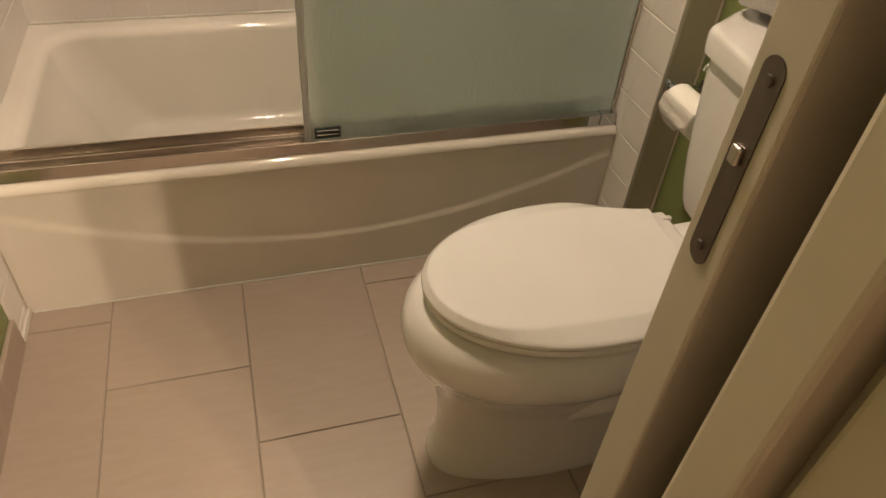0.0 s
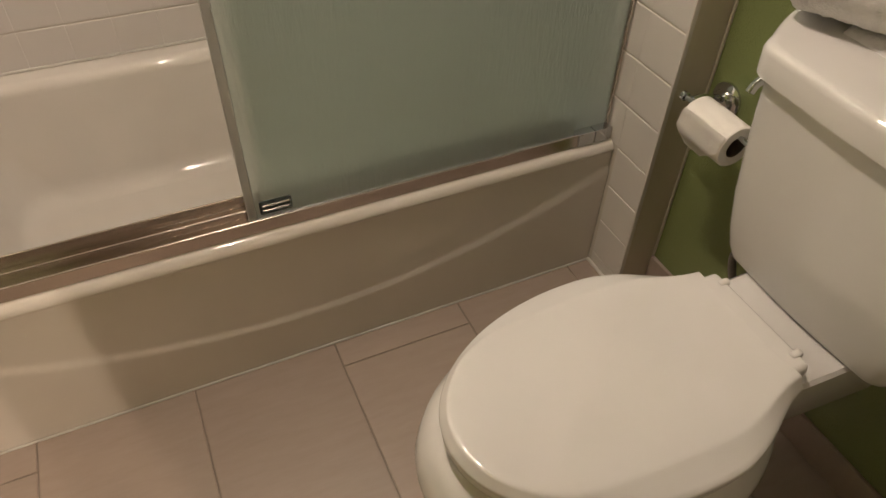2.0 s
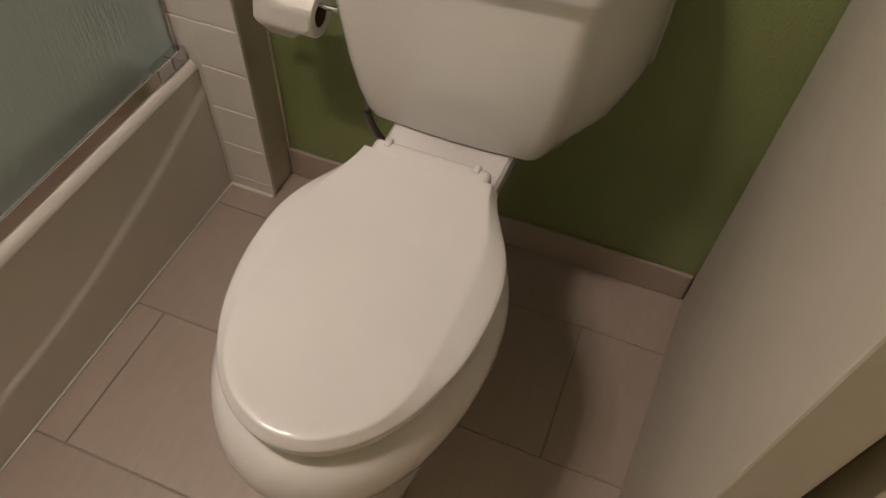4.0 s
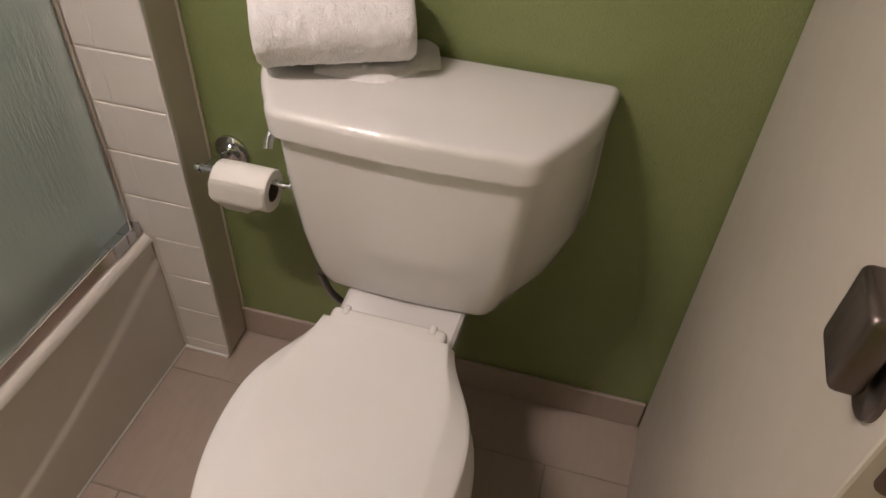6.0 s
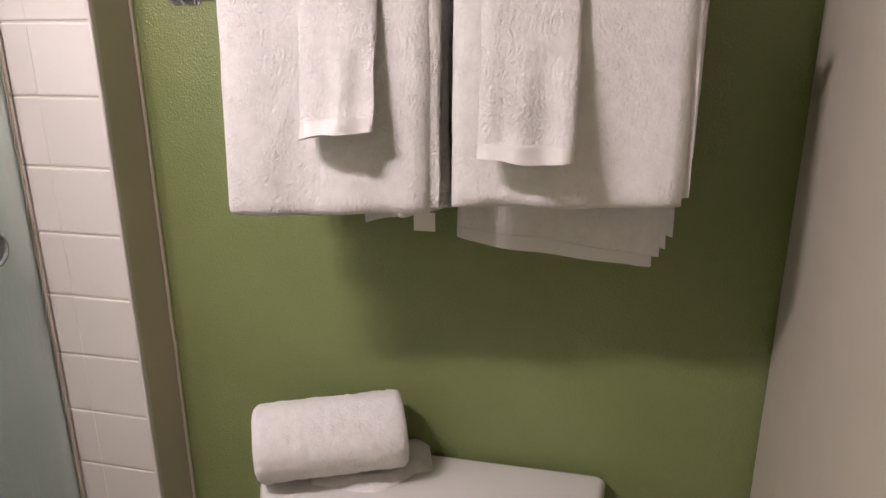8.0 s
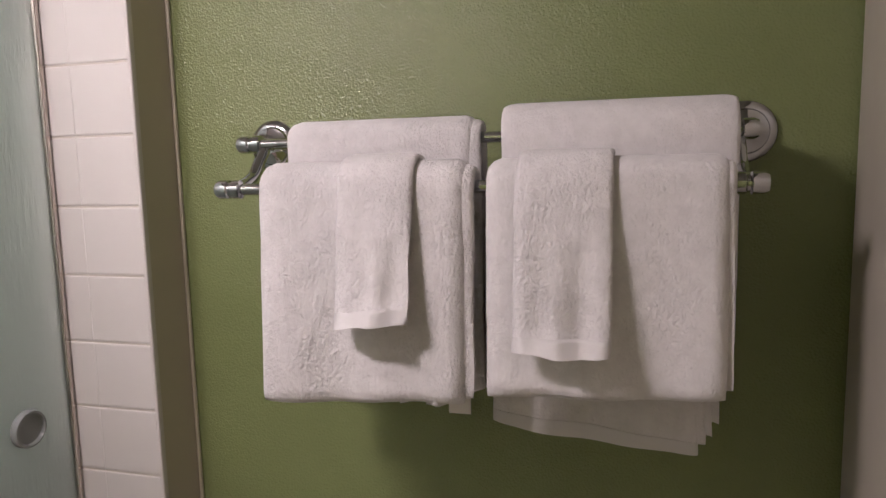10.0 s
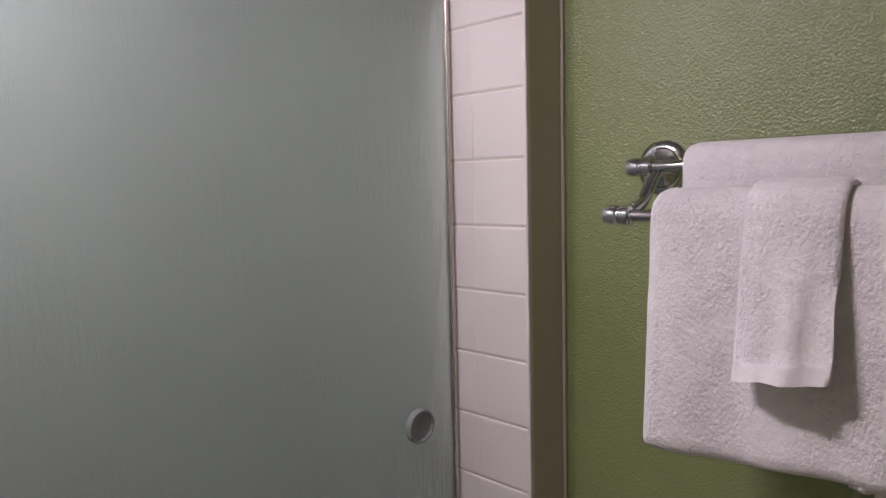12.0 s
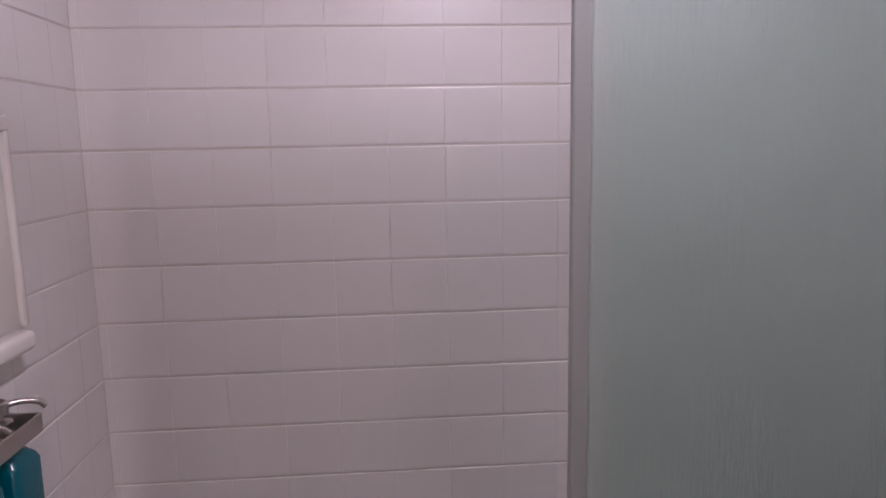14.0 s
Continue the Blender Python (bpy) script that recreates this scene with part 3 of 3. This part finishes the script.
def towel(name, label, category, group, folds=(), **k):
    cloth = SMOOTH_TERRY if name == "bath_towel" else TERRY
    ob = thing(name, draped(**k), cloth, label, category, group=group, smooth=80)
    if name == "washcloth" or k["bar_x"] == BAR_B[0]:
        h = dict(k, band=0.02, thick=k["thick"] + 0.0035, fuzz=0.0004, y0=k["y0"] + 0.0005, y1=k["y1"] - 0.0005)
        part("hem", draped(**h), HEM, ob, "flat woven hem", smooth=80)
    for i, (out, up, width) in enumerate(folds):
        f = dict(k, y0=k["y0"] - out, y1=k["y0"] - out + width, front=k["front"] + up, back=k["back"] + up, thick=k["thick"] * 0.55, seed=k["seed"] + i + 1)
        part("fold", draped(**f), cloth, ob, smooth=80)
    return ob


BAR_F, BAR_B = (-0.100, 1.608), (-0.022, 1.668)


def towel_rack():
    r = anchor("towel_rack", (X_EAST, -0.67, 1.65), "chrome double towel bar screwed to the green wall", "towel rack")
    for (x, z), a, b in ((BAR_F, -0.994, -0.330), (BAR_B, -0.994, -0.318)):
        piece("bar", tube([(x, a, z), (x, (a + b) / 2, z), (x, b, z)], 0.0075, 16), CHROME, r, smooth=True)
        for y, s in ((a, 1), (b, -1)):
            piece("end_cap", turned([(0.004, -0.004 * s), (0.010, -0.003 * s), (0.0125, 0.002 * s), (0.0125, 0.014 * s), (0.0105, 0.016 * s), (0.0105, 0.019 * s), (0.0125, 0.021 * s), (0.0125, 0.032 * s), (0.009, 0.034 * s)], (x, y, z), "y", 20), CHROME, r, smooth=40)
    for y, e in ((-0.998, -0.975), (-0.306, -0.352)):
        piece("wall_flange", turned([(0.040, -0.0005), (0.040, -0.007), (0.036, -0.011), (0.030, -0.012), (0.028, -0.016), (0.014, -0.021), (0.011, -0.024)], (X_EAST, y, 1.668), "x", 32), CHROME, r, "round chrome wall flange", smooth=40)
        piece("bracket", tube(bent([(X_EAST - 0.02, y, 1.668), (0.02, (y + e) / 2, 1.672), (BAR_B[0] + 0.006, e, BAR_B[1] - 0.004), (BAR_B[0] - 0.010, e, 1.645), (-0.055, e, 1.622), (BAR_F[0] + 0.004, e, BAR_F[1])], 8), 0.0085, 12), CHROME, r, "curved chrome bracket arm", smooth=True)


towel_rack()
tagged_towel = towel("hand_towel", "white terry towel folded over the back bar of the rack", "towel", "towels on the rack", y0=-0.660, y1=-0.402, bar_x=BAR_B[0], bar_z=BAR_B[1], front=1.345, back=1.35, slant=-0.03, thick=0.020, gap=0.0185, wave=0.003, seed=2.0, folds=((0.010, -0.021, 0.12),))
towel("hand_towel", "thick white terry towel folded over the front bar of the rack", "towel", "towels on the rack", y0=-0.668, y1=-0.402, bar_x=BAR_F[0], bar_z=BAR_F[1], front=1.345, back=1.36, slant=-0.013, thick=0.028, gap=0.0195, lean=0.014, wave=0.004, seed=0.6, fuzz=0.0055, folds=((0.010, 0.006, 0.06),))
towel("washcloth", "white terry washcloth hung over the folded towel", "washcloth", "washcloths on the rack", y0=-0.609, y1=-0.515, bar_x=BAR_F[0], bar_z=BAR_F[1], front=1.450, back=1.60, slant=-0.014, flare=0.010, thick=0.010, gap=0.0375, lean=0.032, wave=0.004, seed=4.0)
towel("bath_towel", "white bath towel over the back bar, its hem hanging low", "towel", "towels on the rack", y0=-0.918, y1=-0.699, bar_x=BAR_B[0], bar_z=BAR_B[1], front=1.285, back=1.30, slant=0.025, thick=0.020, gap=0.0185, wave=0.004, seed=7.5, fuzz=0.0012, skew=0.036, folds=((0.008, 0.012, 0.05), (0.016, 0.026, 0.05), (0.024, 0.042, 0.06)))
towel("bath_towel", "white bath towel folded twice over the back bar", "towel", "towels on the rack", y0=-0.973, y1=-0.700, bar_x=BAR_B[0], bar_z=BAR_B[1] + 0.001, front=1.42, back=1.44, thick=0.010, gap=0.0345, wave=0.003, seed=5.5, fuzz=0.0012)
towel("bath_towel", "smooth white bath towel folded over the front bar of the rack", "towel", "towels on the rack", y0=-0.956, y1=-0.694, bar_x=BAR_F[0], bar_z=BAR_F[1], front=1.369, back=1.38, slant=-0.015, thick=0.026, gap=0.0195, lean=0.014, wave=0.005, seed=3.1, fuzz=0.0026, folds=((0.007, 0.012, 0.05),))
towel("washcloth", "white terry washcloth hung over the folded towel", "washcloth", "washcloths on the rack", y0=-0.837, y1=-0.730, bar_x=BAR_F[0], bar_z=BAR_F[1], front=1.427, back=1.60, flare=0.010, thick=0.010, gap=0.0375, lean=0.032, wave=0.004, seed=9.0, fuzz=0.0042)

part("care_tag", box(-0.046, -0.0445, -0.652, -0.622, 1.304, 1.330, 0.0003, 1), PAPER, tagged_towel, "small white sewn tag")


def rolled_towel():
    """A spiral roll lying across the cistern, with a loose flap under it."""
    x, z = -0.014, 0.9210
    turns, n = 2.6, 150
    rings = []
    m = 44
    for j in range(m + 1):
        v = j / m
        y = -0.352 - 0.238 * v
        e = min(v, 1 - v) * 0.25
        shrink = 1 - 0.13 * max(0, 1 - e / 0.015) ** 2
        out, inn = [], []
        for i in range(n + 1):
            s = i / n
            a = -math.pi / 2 + turns * 2 * math.pi * (1 - s) + 0.3
            rad = (0.0815 - 0.067 * (1 - s) ** 0.9) * shrink
            sq = 1 + 0.025 * math.cos(4 * a + 0.6)
            f = terry_noise((math.cos(a) * rad + 3, y, math.sin(a) * rad), 0.003)
            c, d = math.cos(a), math.sin(a)
            out.append((x + c * (rad * sq + f), y + 0.05 * c * rad, z + d * (rad * sq + f) * 0.98))
            inn.append((x + c * (rad * sq - 0.0085), y + 0.05 * c * rad, z + d * (rad * sq - 0.0085) * 0.98))
        rings.append(out + inn[::-1])
    bm = loft(rings)
    bm.transform(Matrix.Translation((0, -0.36, 0.851)) @ Matrix.Rotation(radians(-2.4), 4, "X") @ Matrix.Translation((0, 0.36, -0.851)))
    flap = []
    for j in range(41):
        v = j / 40
        y = -0.43 - 0.205 * v
        top, low = [], []
        for i in range(25):
            u = i / 24
            px = -0.030 - 0.034 * math.sin(math.pi * min(1, v * 1.2)) + (0.100 + 0.034 * math.sin(math.pi * min(1, v * 1.2))) * u + 0.006 * math.sin(v * 8)
            edge = min(u, 1 - u, v * 2, (1 - v) * 2) * 4
            h = 0.017 * min(1, math.sqrt(max(0, edge))) + 0.012 * max(0, v - 0.75) * 4 * u + terry_noise((px, y, 9), 0.0025)
            top.append((px, y, 0.8505 + max(0.002, h)))
            low.append((px, y, 0.8502))
        flap.append(top + low[::-1])
    bm = joined(bm, loft(flap))
    bm.transform(Matrix.Translation((-0.012, -0.465, 0.0075)) @ Matrix.Rotation(radians(21), 4, "Z") @ Matrix.Translation((0.012, 0.465, 0)))
    thing("rolled_towel", bm, SMOOTH_TERRY, "white terry hand towel rolled up on the cistern lid", "towel", smooth=80)


rolled_towel()


# ---- paper holder and roll ----
def paper_holder():
    h = anchor("paper_holder", (X_EAST, -0.19, 0.60), "chrome toilet paper holder on the green wall", "paper holder")
    piece("wall_flange", turned([(0.036, -0.0005), (0.036, -0.006), (0.031, -0.011), (0.024, -0.012), (0.020, -0.019), (0.013, -0.022)], (X_EAST, -0.178, 0.570), "x", 32), CHROME, h, "round chrome wall flange", smooth=40)
    piece("arm", tube(bent([(X_EAST - 0.01, -0.180, 0.573), (0.06, -0.182, 0.585), (0.015, -0.189, 0.601), (-0.012, -0.192, 0.604)], 6), 0.008, 12), CHROME, h, smooth=True)
    piece("rod", joined(tube([(-0.015, -0.178, 0.604), (-0.015, -0.27, 0.604), (-0.015, -0.372, 0.604)], 0.0055, 12), turned([(0.004, 0.0), (0.009, 0.003), (0.009, 0.012), (0.006, 0.014)], (-0.015, -0.182, 0.604), "y", 14)), CHROME, h, smooth=True)


paper_holder()


def paper_roll():
    c = Vector((-0.015, 0, 0.585))
    r = anchor("toilet_paper_roll", (c.x, -0.265, c.z), "white toilet paper roll with a folded loose end", "toilet paper")
    y0, y1 = -0.326, -0.214
    prof = [(0.022, y1), (0.039, y1), (0.0415, y1 - 0.003), (0.042, y1 - 0.05), (0.0415, y0 + 0.003), (0.039, y0), (0.022, y0)]
    rings = [[(c.x + q * math.cos(2 * math.pi * i / 40), y, c.z + q * math.sin(2 * math.pi * i / 40)) for i in range(40)] for q, y in prof + [prof[0]]]
    piece("paper", loft(rings, cap=False), PAPER, r, smooth=50)
    core = [(0.0215, y1 - 0.001), (0.0215, y0 + 0.001), (0.0200, y0 + 0.001), (0.0200, y1 - 0.001), (0.0215, y1 - 0.001)]
    rings = [[(c.x + q * math.cos(2 * math.pi * i / 32), y, c.z + q * math.sin(2 * math.pi * i / 32)) for i in range(32)] for q, y in core]
    piece("core", loft(rings, cap=False), CARD, r, "dark cardboard core", smooth=50)
    # loose end folded to a point over the front of the roll
    bm = bmesh.new()
    top, low = [], []
    for k in range(13):
        a = radians(140 + 88 * k / 12)
        rad = 0.0432 + 0.0075 * (k / 12) ** 2 + 0.0012 * math.sin(k * 1.1)
        inset = 0.040 * max(0, (k - 6) / 6)
        for side, store in ((y1 - 0.002 - inset * 0.6, top), (y0 + 0.002 + inset, low)):
            store.append(bm.verts.new((c.x + rad * math.cos(a), side, c.z + rad * math.sin(a))))
    for k in range(12):
        bm.faces.new((top[k], top[k + 1], low[k + 1], low[k]))
    geom = bmesh.ops.solidify(bm, geom=list(bm.faces), thickness=0.0008)
    piece("loose_end", bm, PAPER, r, smooth=50)


paper_roll()


# ---- sliding door, open ----
def bathroom_door():
    d = anchor("door_1", (X_EAST - 0.005, -1.131, 0.0), "cream painted flush door, open beside the toilet", "door")
    d["kind"] = "structure"
    face, x0 = -1.131, -0.657
    piece("leaf", box(x0, X_EAST - 0.009, face - 0.05, face, 0.004, 2.1, 0.003), DOOR_PAINT, d)
    # mortised edge plate with rounded ends
    zc, hl, hw = PLATE_Z, PLATE_HALF, 0.0115
    ring = []
    for i in range(32):
        a = 2 * math.pi * i / 32
        ring.append((hw * math.cos(a), (hl - hw) * (1 if math.sin(a) > 0 else -1) + hw * math.sin(a)))
    yc = face - 0.023
    plate = loft([[(x, yc + u, zc + v) for u, v in ring] for x in (x0 + 0.003, x0 - 0.0012)])
    edge_plate = piece("edge_plate", plate, BRONZE, d, "dark bronze edge plate")
    for z in (zc + hl - 0.016, zc - hl + 0.016):
        part("screw", turned([(0.0045, 0.0), (0.0040, -0.0022), (0.001, -0.0026)], (x0 - 0.001, yc, z), "x", 14), BRONZE, edge_plate, smooth=True)
    part("latch", box(x0 - 0.006, x0, yc - 0.005, yc + 0.005, zc + 0.006, zc + 0.020, 0.002), NICKEL, edge_plate, "brass-coloured latch tongue")
    # chunky lever on the room side
    hx, hz = -0.606, 1.088
    piece("handle", joined(box(hx - 0.026, hx + 0.028, face + 0.010, face + 0.031, hz - 0.033, hz + 0.033, 0.006, 3), turned([(0.012, 0.004), (0.012, 0.014)], (hx - 0.004, face, hz - 0.004), "y", 20)), BRONZE, d, "dark bronze door handle", smooth=40)
    piece("rose", turned([(0.026, 0.0), (0.026, 0.004), (0.022, 0.006), (0.013, 0.007)], (hx - 0.008, face, hz - 0.030), "y", 28), BRONZE, d, "dark bronze rose", smooth=40)
    d.rotation_euler = (0, 0, radians(-4.5))


PLATE_Z, PLATE_HALF = 1.091, 0.083
bathroom_door()


# ---- things on the west tile wall ----
def soap_niche():
    n = anchor("soap_dish", (X_WEST, 0.40, 1.45), "white ceramic soap shelf set in the wall tiles", "soap shelf")
    piece("back_plate", box(X_WEST - 0.001, X_WEST + 0.004, 0.28, 0.565, 1.308, 1.622, 0.002), ENAMEL, n, smooth=40)
    piece("ledge", box(X_WEST, X_WEST + 0.040, 0.28, 0.538, 1.294, 1.324, 0.010, 4), ENAMEL, n, smooth=40)
    piece("top_lip", box(X_WEST, X_WEST + 0.014, 0.28, 0.575, 1.612, 1.638, 0.006, 4), ENAMEL, n, smooth=40)
    for y in (0.28, 0.560):
        piece("cheek", box(X_WEST, X_WEST + 0.012, y, y + 0.016, 1.318, 1.620, 0.005, 3), ENAMEL, n, smooth=40)


soap_niche()


def dispenser_rack():
    r = anchor("dispenser_rack", (X_WEST, 0.33, 1.25), "brushed metal bracket holding shampoo bottles on the tiles", "bottle rack")
    piece("front_rail", box(X_WEST + 0.074, X_WEST + 0.078, 0.25, 0.452, 1.199, 1.226, 0.0015), NICKEL, r)
    piece("back_rail", box(X_WEST + 0.0005, X_WEST + 0.004, 0.25, 0.452, 1.199, 1.226, 0.0015), NICKEL, r)
    for y in (0.250, 0.360, 0.448):
        piece("side_rail", box(X_WEST + 0.004, X_WEST + 0.074, y, y + 0.004, 1.199, 1.226, 0.0015), NICKEL, r)


dispenser_rack()


def pump_bottle(y, mat, label):
    b = anchor("pump_bottle", (X_WEST + 0.044, y, 1.0140), label, "soap bottle", "pump bottles in the bracket")
    x = X_WEST + 0.044
    def rect(h, r, z):
        pts = []
        for cx, cy, a0 in ((h - r, h - r, 0), (-h + r, h - r, 90), (-h + r, -h + r, 180), (h - r, -h + r, 270)):
            for k in range(6):
                a = radians(a0 + 90 * k / 5)
                pts.append((x + cx + r * math.cos(a), y + cy + r * math.sin(a), z))
        return pts
    piece("bottle", loft([rect(0.032, 0.010, 1.0140), rect(0.034, 0.010, 1.0190), rect(0.034, 0.010, 1.1690), rect(0.031, 0.012, 1.1780), rect(0.016, 0.012, 1.1960), rect(0.016, 0.012, 1.2060)]), mat, b, smooth=40)
    pump = piece("pump", turned([(0.015, 1.2060), (0.0165, 1.2100), (0.0165, 1.2300), (0.012, 1.2320), (0.006, 1.2340), (0.006, 1.2400), (0.013, 1.2420), (0.0135, 1.2560), (0.010, 1.2590)], (x, y, 0), "z", 24), NICKEL, b, "brushed metal pump head", smooth=40)
    part("spout", tube(bent([(x, y, 1.2510), (x + 0.02, y + 0.018, 1.2515), (x + 0.036, y + 0.030, 1.2470), (x + 0.044, y + 0.036, 1.2380)], 6), 0.0042, 10), NICKEL, pump, smooth=True)
    piece("foot_peg", box(x - 0.024, x + 0.024, y - 0.024, y + 0.024, 1.0060, 1.0138, 0.002), mat, b)


pump_bottle(0.408, TEAL, "teal plastic pump bottle with a metal pump")
pump_bottle(0.315, TEAL, "teal plastic pump bottle with a metal pump")


# ---- lamps ----
def ceiling_light():
    c = anchor("ceiling_light", (LAMP_X, LAMP_Y, Z_CEIL), "ceiling light with three small opal domes, lit", "ceiling light")
    piece("base", box(LAMP_X - 0.05, LAMP_X + 0.05, LAMP_Y - 0.16, LAMP_Y + 0.16, Z_CEIL - 0.03, Z_CEIL - 0.0005, 0.006), NICKEL, c, smooth=40)
    for y in (LAMP_Y - 0.11, LAMP_Y - 0.02, LAMP_Y + 0.11):
        piece("globe", turned([(0.036, -0.0305), (0.038, -0.034), (0.036, -0.042), (0.029, -0.050), (0.017, -0.055), (0.003, -0.057)], (LAMP_X, y, Z_CEIL), "z", 32), BATH_GLOW, c, "lit opal globe", smooth=True)


LAMP_X, LAMP_Y = -0.82, -0.07
ceiling_light()


def vanity_light():
    v = anchor("vanity_light", (0.0, -2.9, 2.2), "two-globe vanity light in the outer room, lit", "wall lamp")
    piece("stem", box(-0.16, 0.20, -2.93, -2.87, 2.19, Z_CEIL - 0.0005, 0.005), NICKEL, v)
    for x in (0.11, -0.07):
        piece("neck", turned([(0.010, 2.10), (0.010, 2.191)], (x, -2.9, 0), "z", 14), NICKEL, v)
        piece("globe", turned([(0.003, 2.055), (0.012, 2.058), (0.019, 2.066), (0.022, 2.079), (0.019, 2.092), (0.013, 2.100), (0.010, 2.102)], (x, -2.9, 0), "z", 28), VANITY_GLOW, v, "lit opal globe", smooth=True)


vanity_light()


# ---- tiles, one by one ----
def floor_tiles():
    w, l = 0.321, 0.642
    xs = [-1.673 + w * i for i in range(7)]
    for c, x in enumerate(xs):
        lo = max(x, X_WEST - 0.004)
        hi = min(x + w, X_EAST)
        y = -0.075 - 0.216 * (c % 3) + l
        while y > -1.42:
            a, b = max(y - l, -1.418), min(y, Y_TUB + 0.012)
            if b - a > 0.01 and hi - lo > 0.01:
                ob = part("floor_tile", box(lo + 0.0018, hi - 0.0018, a + 0.0018, b - 0.0018, -0.008, 0.0, 0.0012, 1), FLOOR_TILE, floor)
            y -= l


floor_tiles()


def tile_mesh(w, h):
    """A glazed tile with softly rounded edges, its face towards +z."""
    rows = []
    for u, v, z in ((0.0, 0.0016, 0.0), (0.0, 0.0016, 0.0050), (0.0002, 0.0027, 0.0066), (0.0005, 0.0046, 0.0070)):
        rows.append([(u, v, z), (w - u, v, z), (w - u, h - v, z), (u, h - v, z)])
    bm = loft(rows, cap=False)
    bm.verts.ensure_lookup_table()
    bm.faces.new(bm.verts[-4:])
    return finish(bm, "wall_tile", TILE)


TILE_MESHES = {}


def place_tile(parent, w, h, m):
    key = (round(w, 4), round(h, 4))
    if key not in TILE_MESHES:
        TILE_MESHES[key] = tile_mesh(w, h)
    ob = new("wall_tile", TILE_MESHES[key])
    tilt = Matrix.Rotation(random.uniform(-0.002, 0.002), 4, "X") @ Matrix.Rotation(random.uniform(-0.002, 0.002), 4, "Y")
    ob.matrix_world = m @ Matrix.Translation((w / 2, h / 2, 0)) @ tilt @ Matrix.Translation((-w / 2, -h / 2, 0))
    ob.parent = parent


def tile_wall(parent, origin, along, facing, length, start, skip):
    """Rows of square tiles. origin: foot of the wall's first column; start: width of that column."""
    along, facing = Vector(along), Vector(facing)
    base = Matrix.Identity(4)
    for i, axis in enumerate((along, Vector((0, 0, 1)), facing)):
        for k in range(3):
            base[k][i] = axis[k]
    zs = [0.0] + [ROW0 + PITCH * k for k in range(22)]
    us = [0.0]
    u = start
    while u < length - 0.004:
        us.append(u)
        u += PITCH
    us.append(length)
    for z0, z1 in zip(zs, zs[1:] + [Z_CEIL]):
        z1 = min(z1, Z_CEIL)
        if z1 - z0 < 0.012:
            continue
        for u0, u1 in zip(us, us[1:]):
            p = Vector(origin) + along * u0
            q = Vector(origin) + along * u1
            if u1 - u0 > 0.012 and not skip(p, q, z0, z1):
                place_tile(parent, u1 - u0, z1 - z0, Matrix.Translation((p.x, p.y, z0)) @ base)


def behind_tub(p, q, z0, z1):
    return max(p.y, q.y) > 0.03 and z1 < RIM + 0.002


def behind_soap(p, q, z0, z1):
    return behind_tub(p, q, z0, z1)


tile_wall(wall_north, (X_TILE, Y_BACK + 0.007, 0), (-1, 0, 0), (0, -1, 0), X_TILE - X_WEST, 0.10, behind_tub)
tile_wall(tile_bed, (X_TILE + 0.007, Y_PIER, 0), (0, 1, 0), (-1, 0, 0), Y_BACK - Y_PIER, PITCH, behind_tub)
tile_wall(wall_tub_west, (X_WEST - 0.007, Y_BACK, 0), (0, -1, 0), (1, 0, 0), Y_BACK + 0.104, PITCH - 0.026, behind_soap)
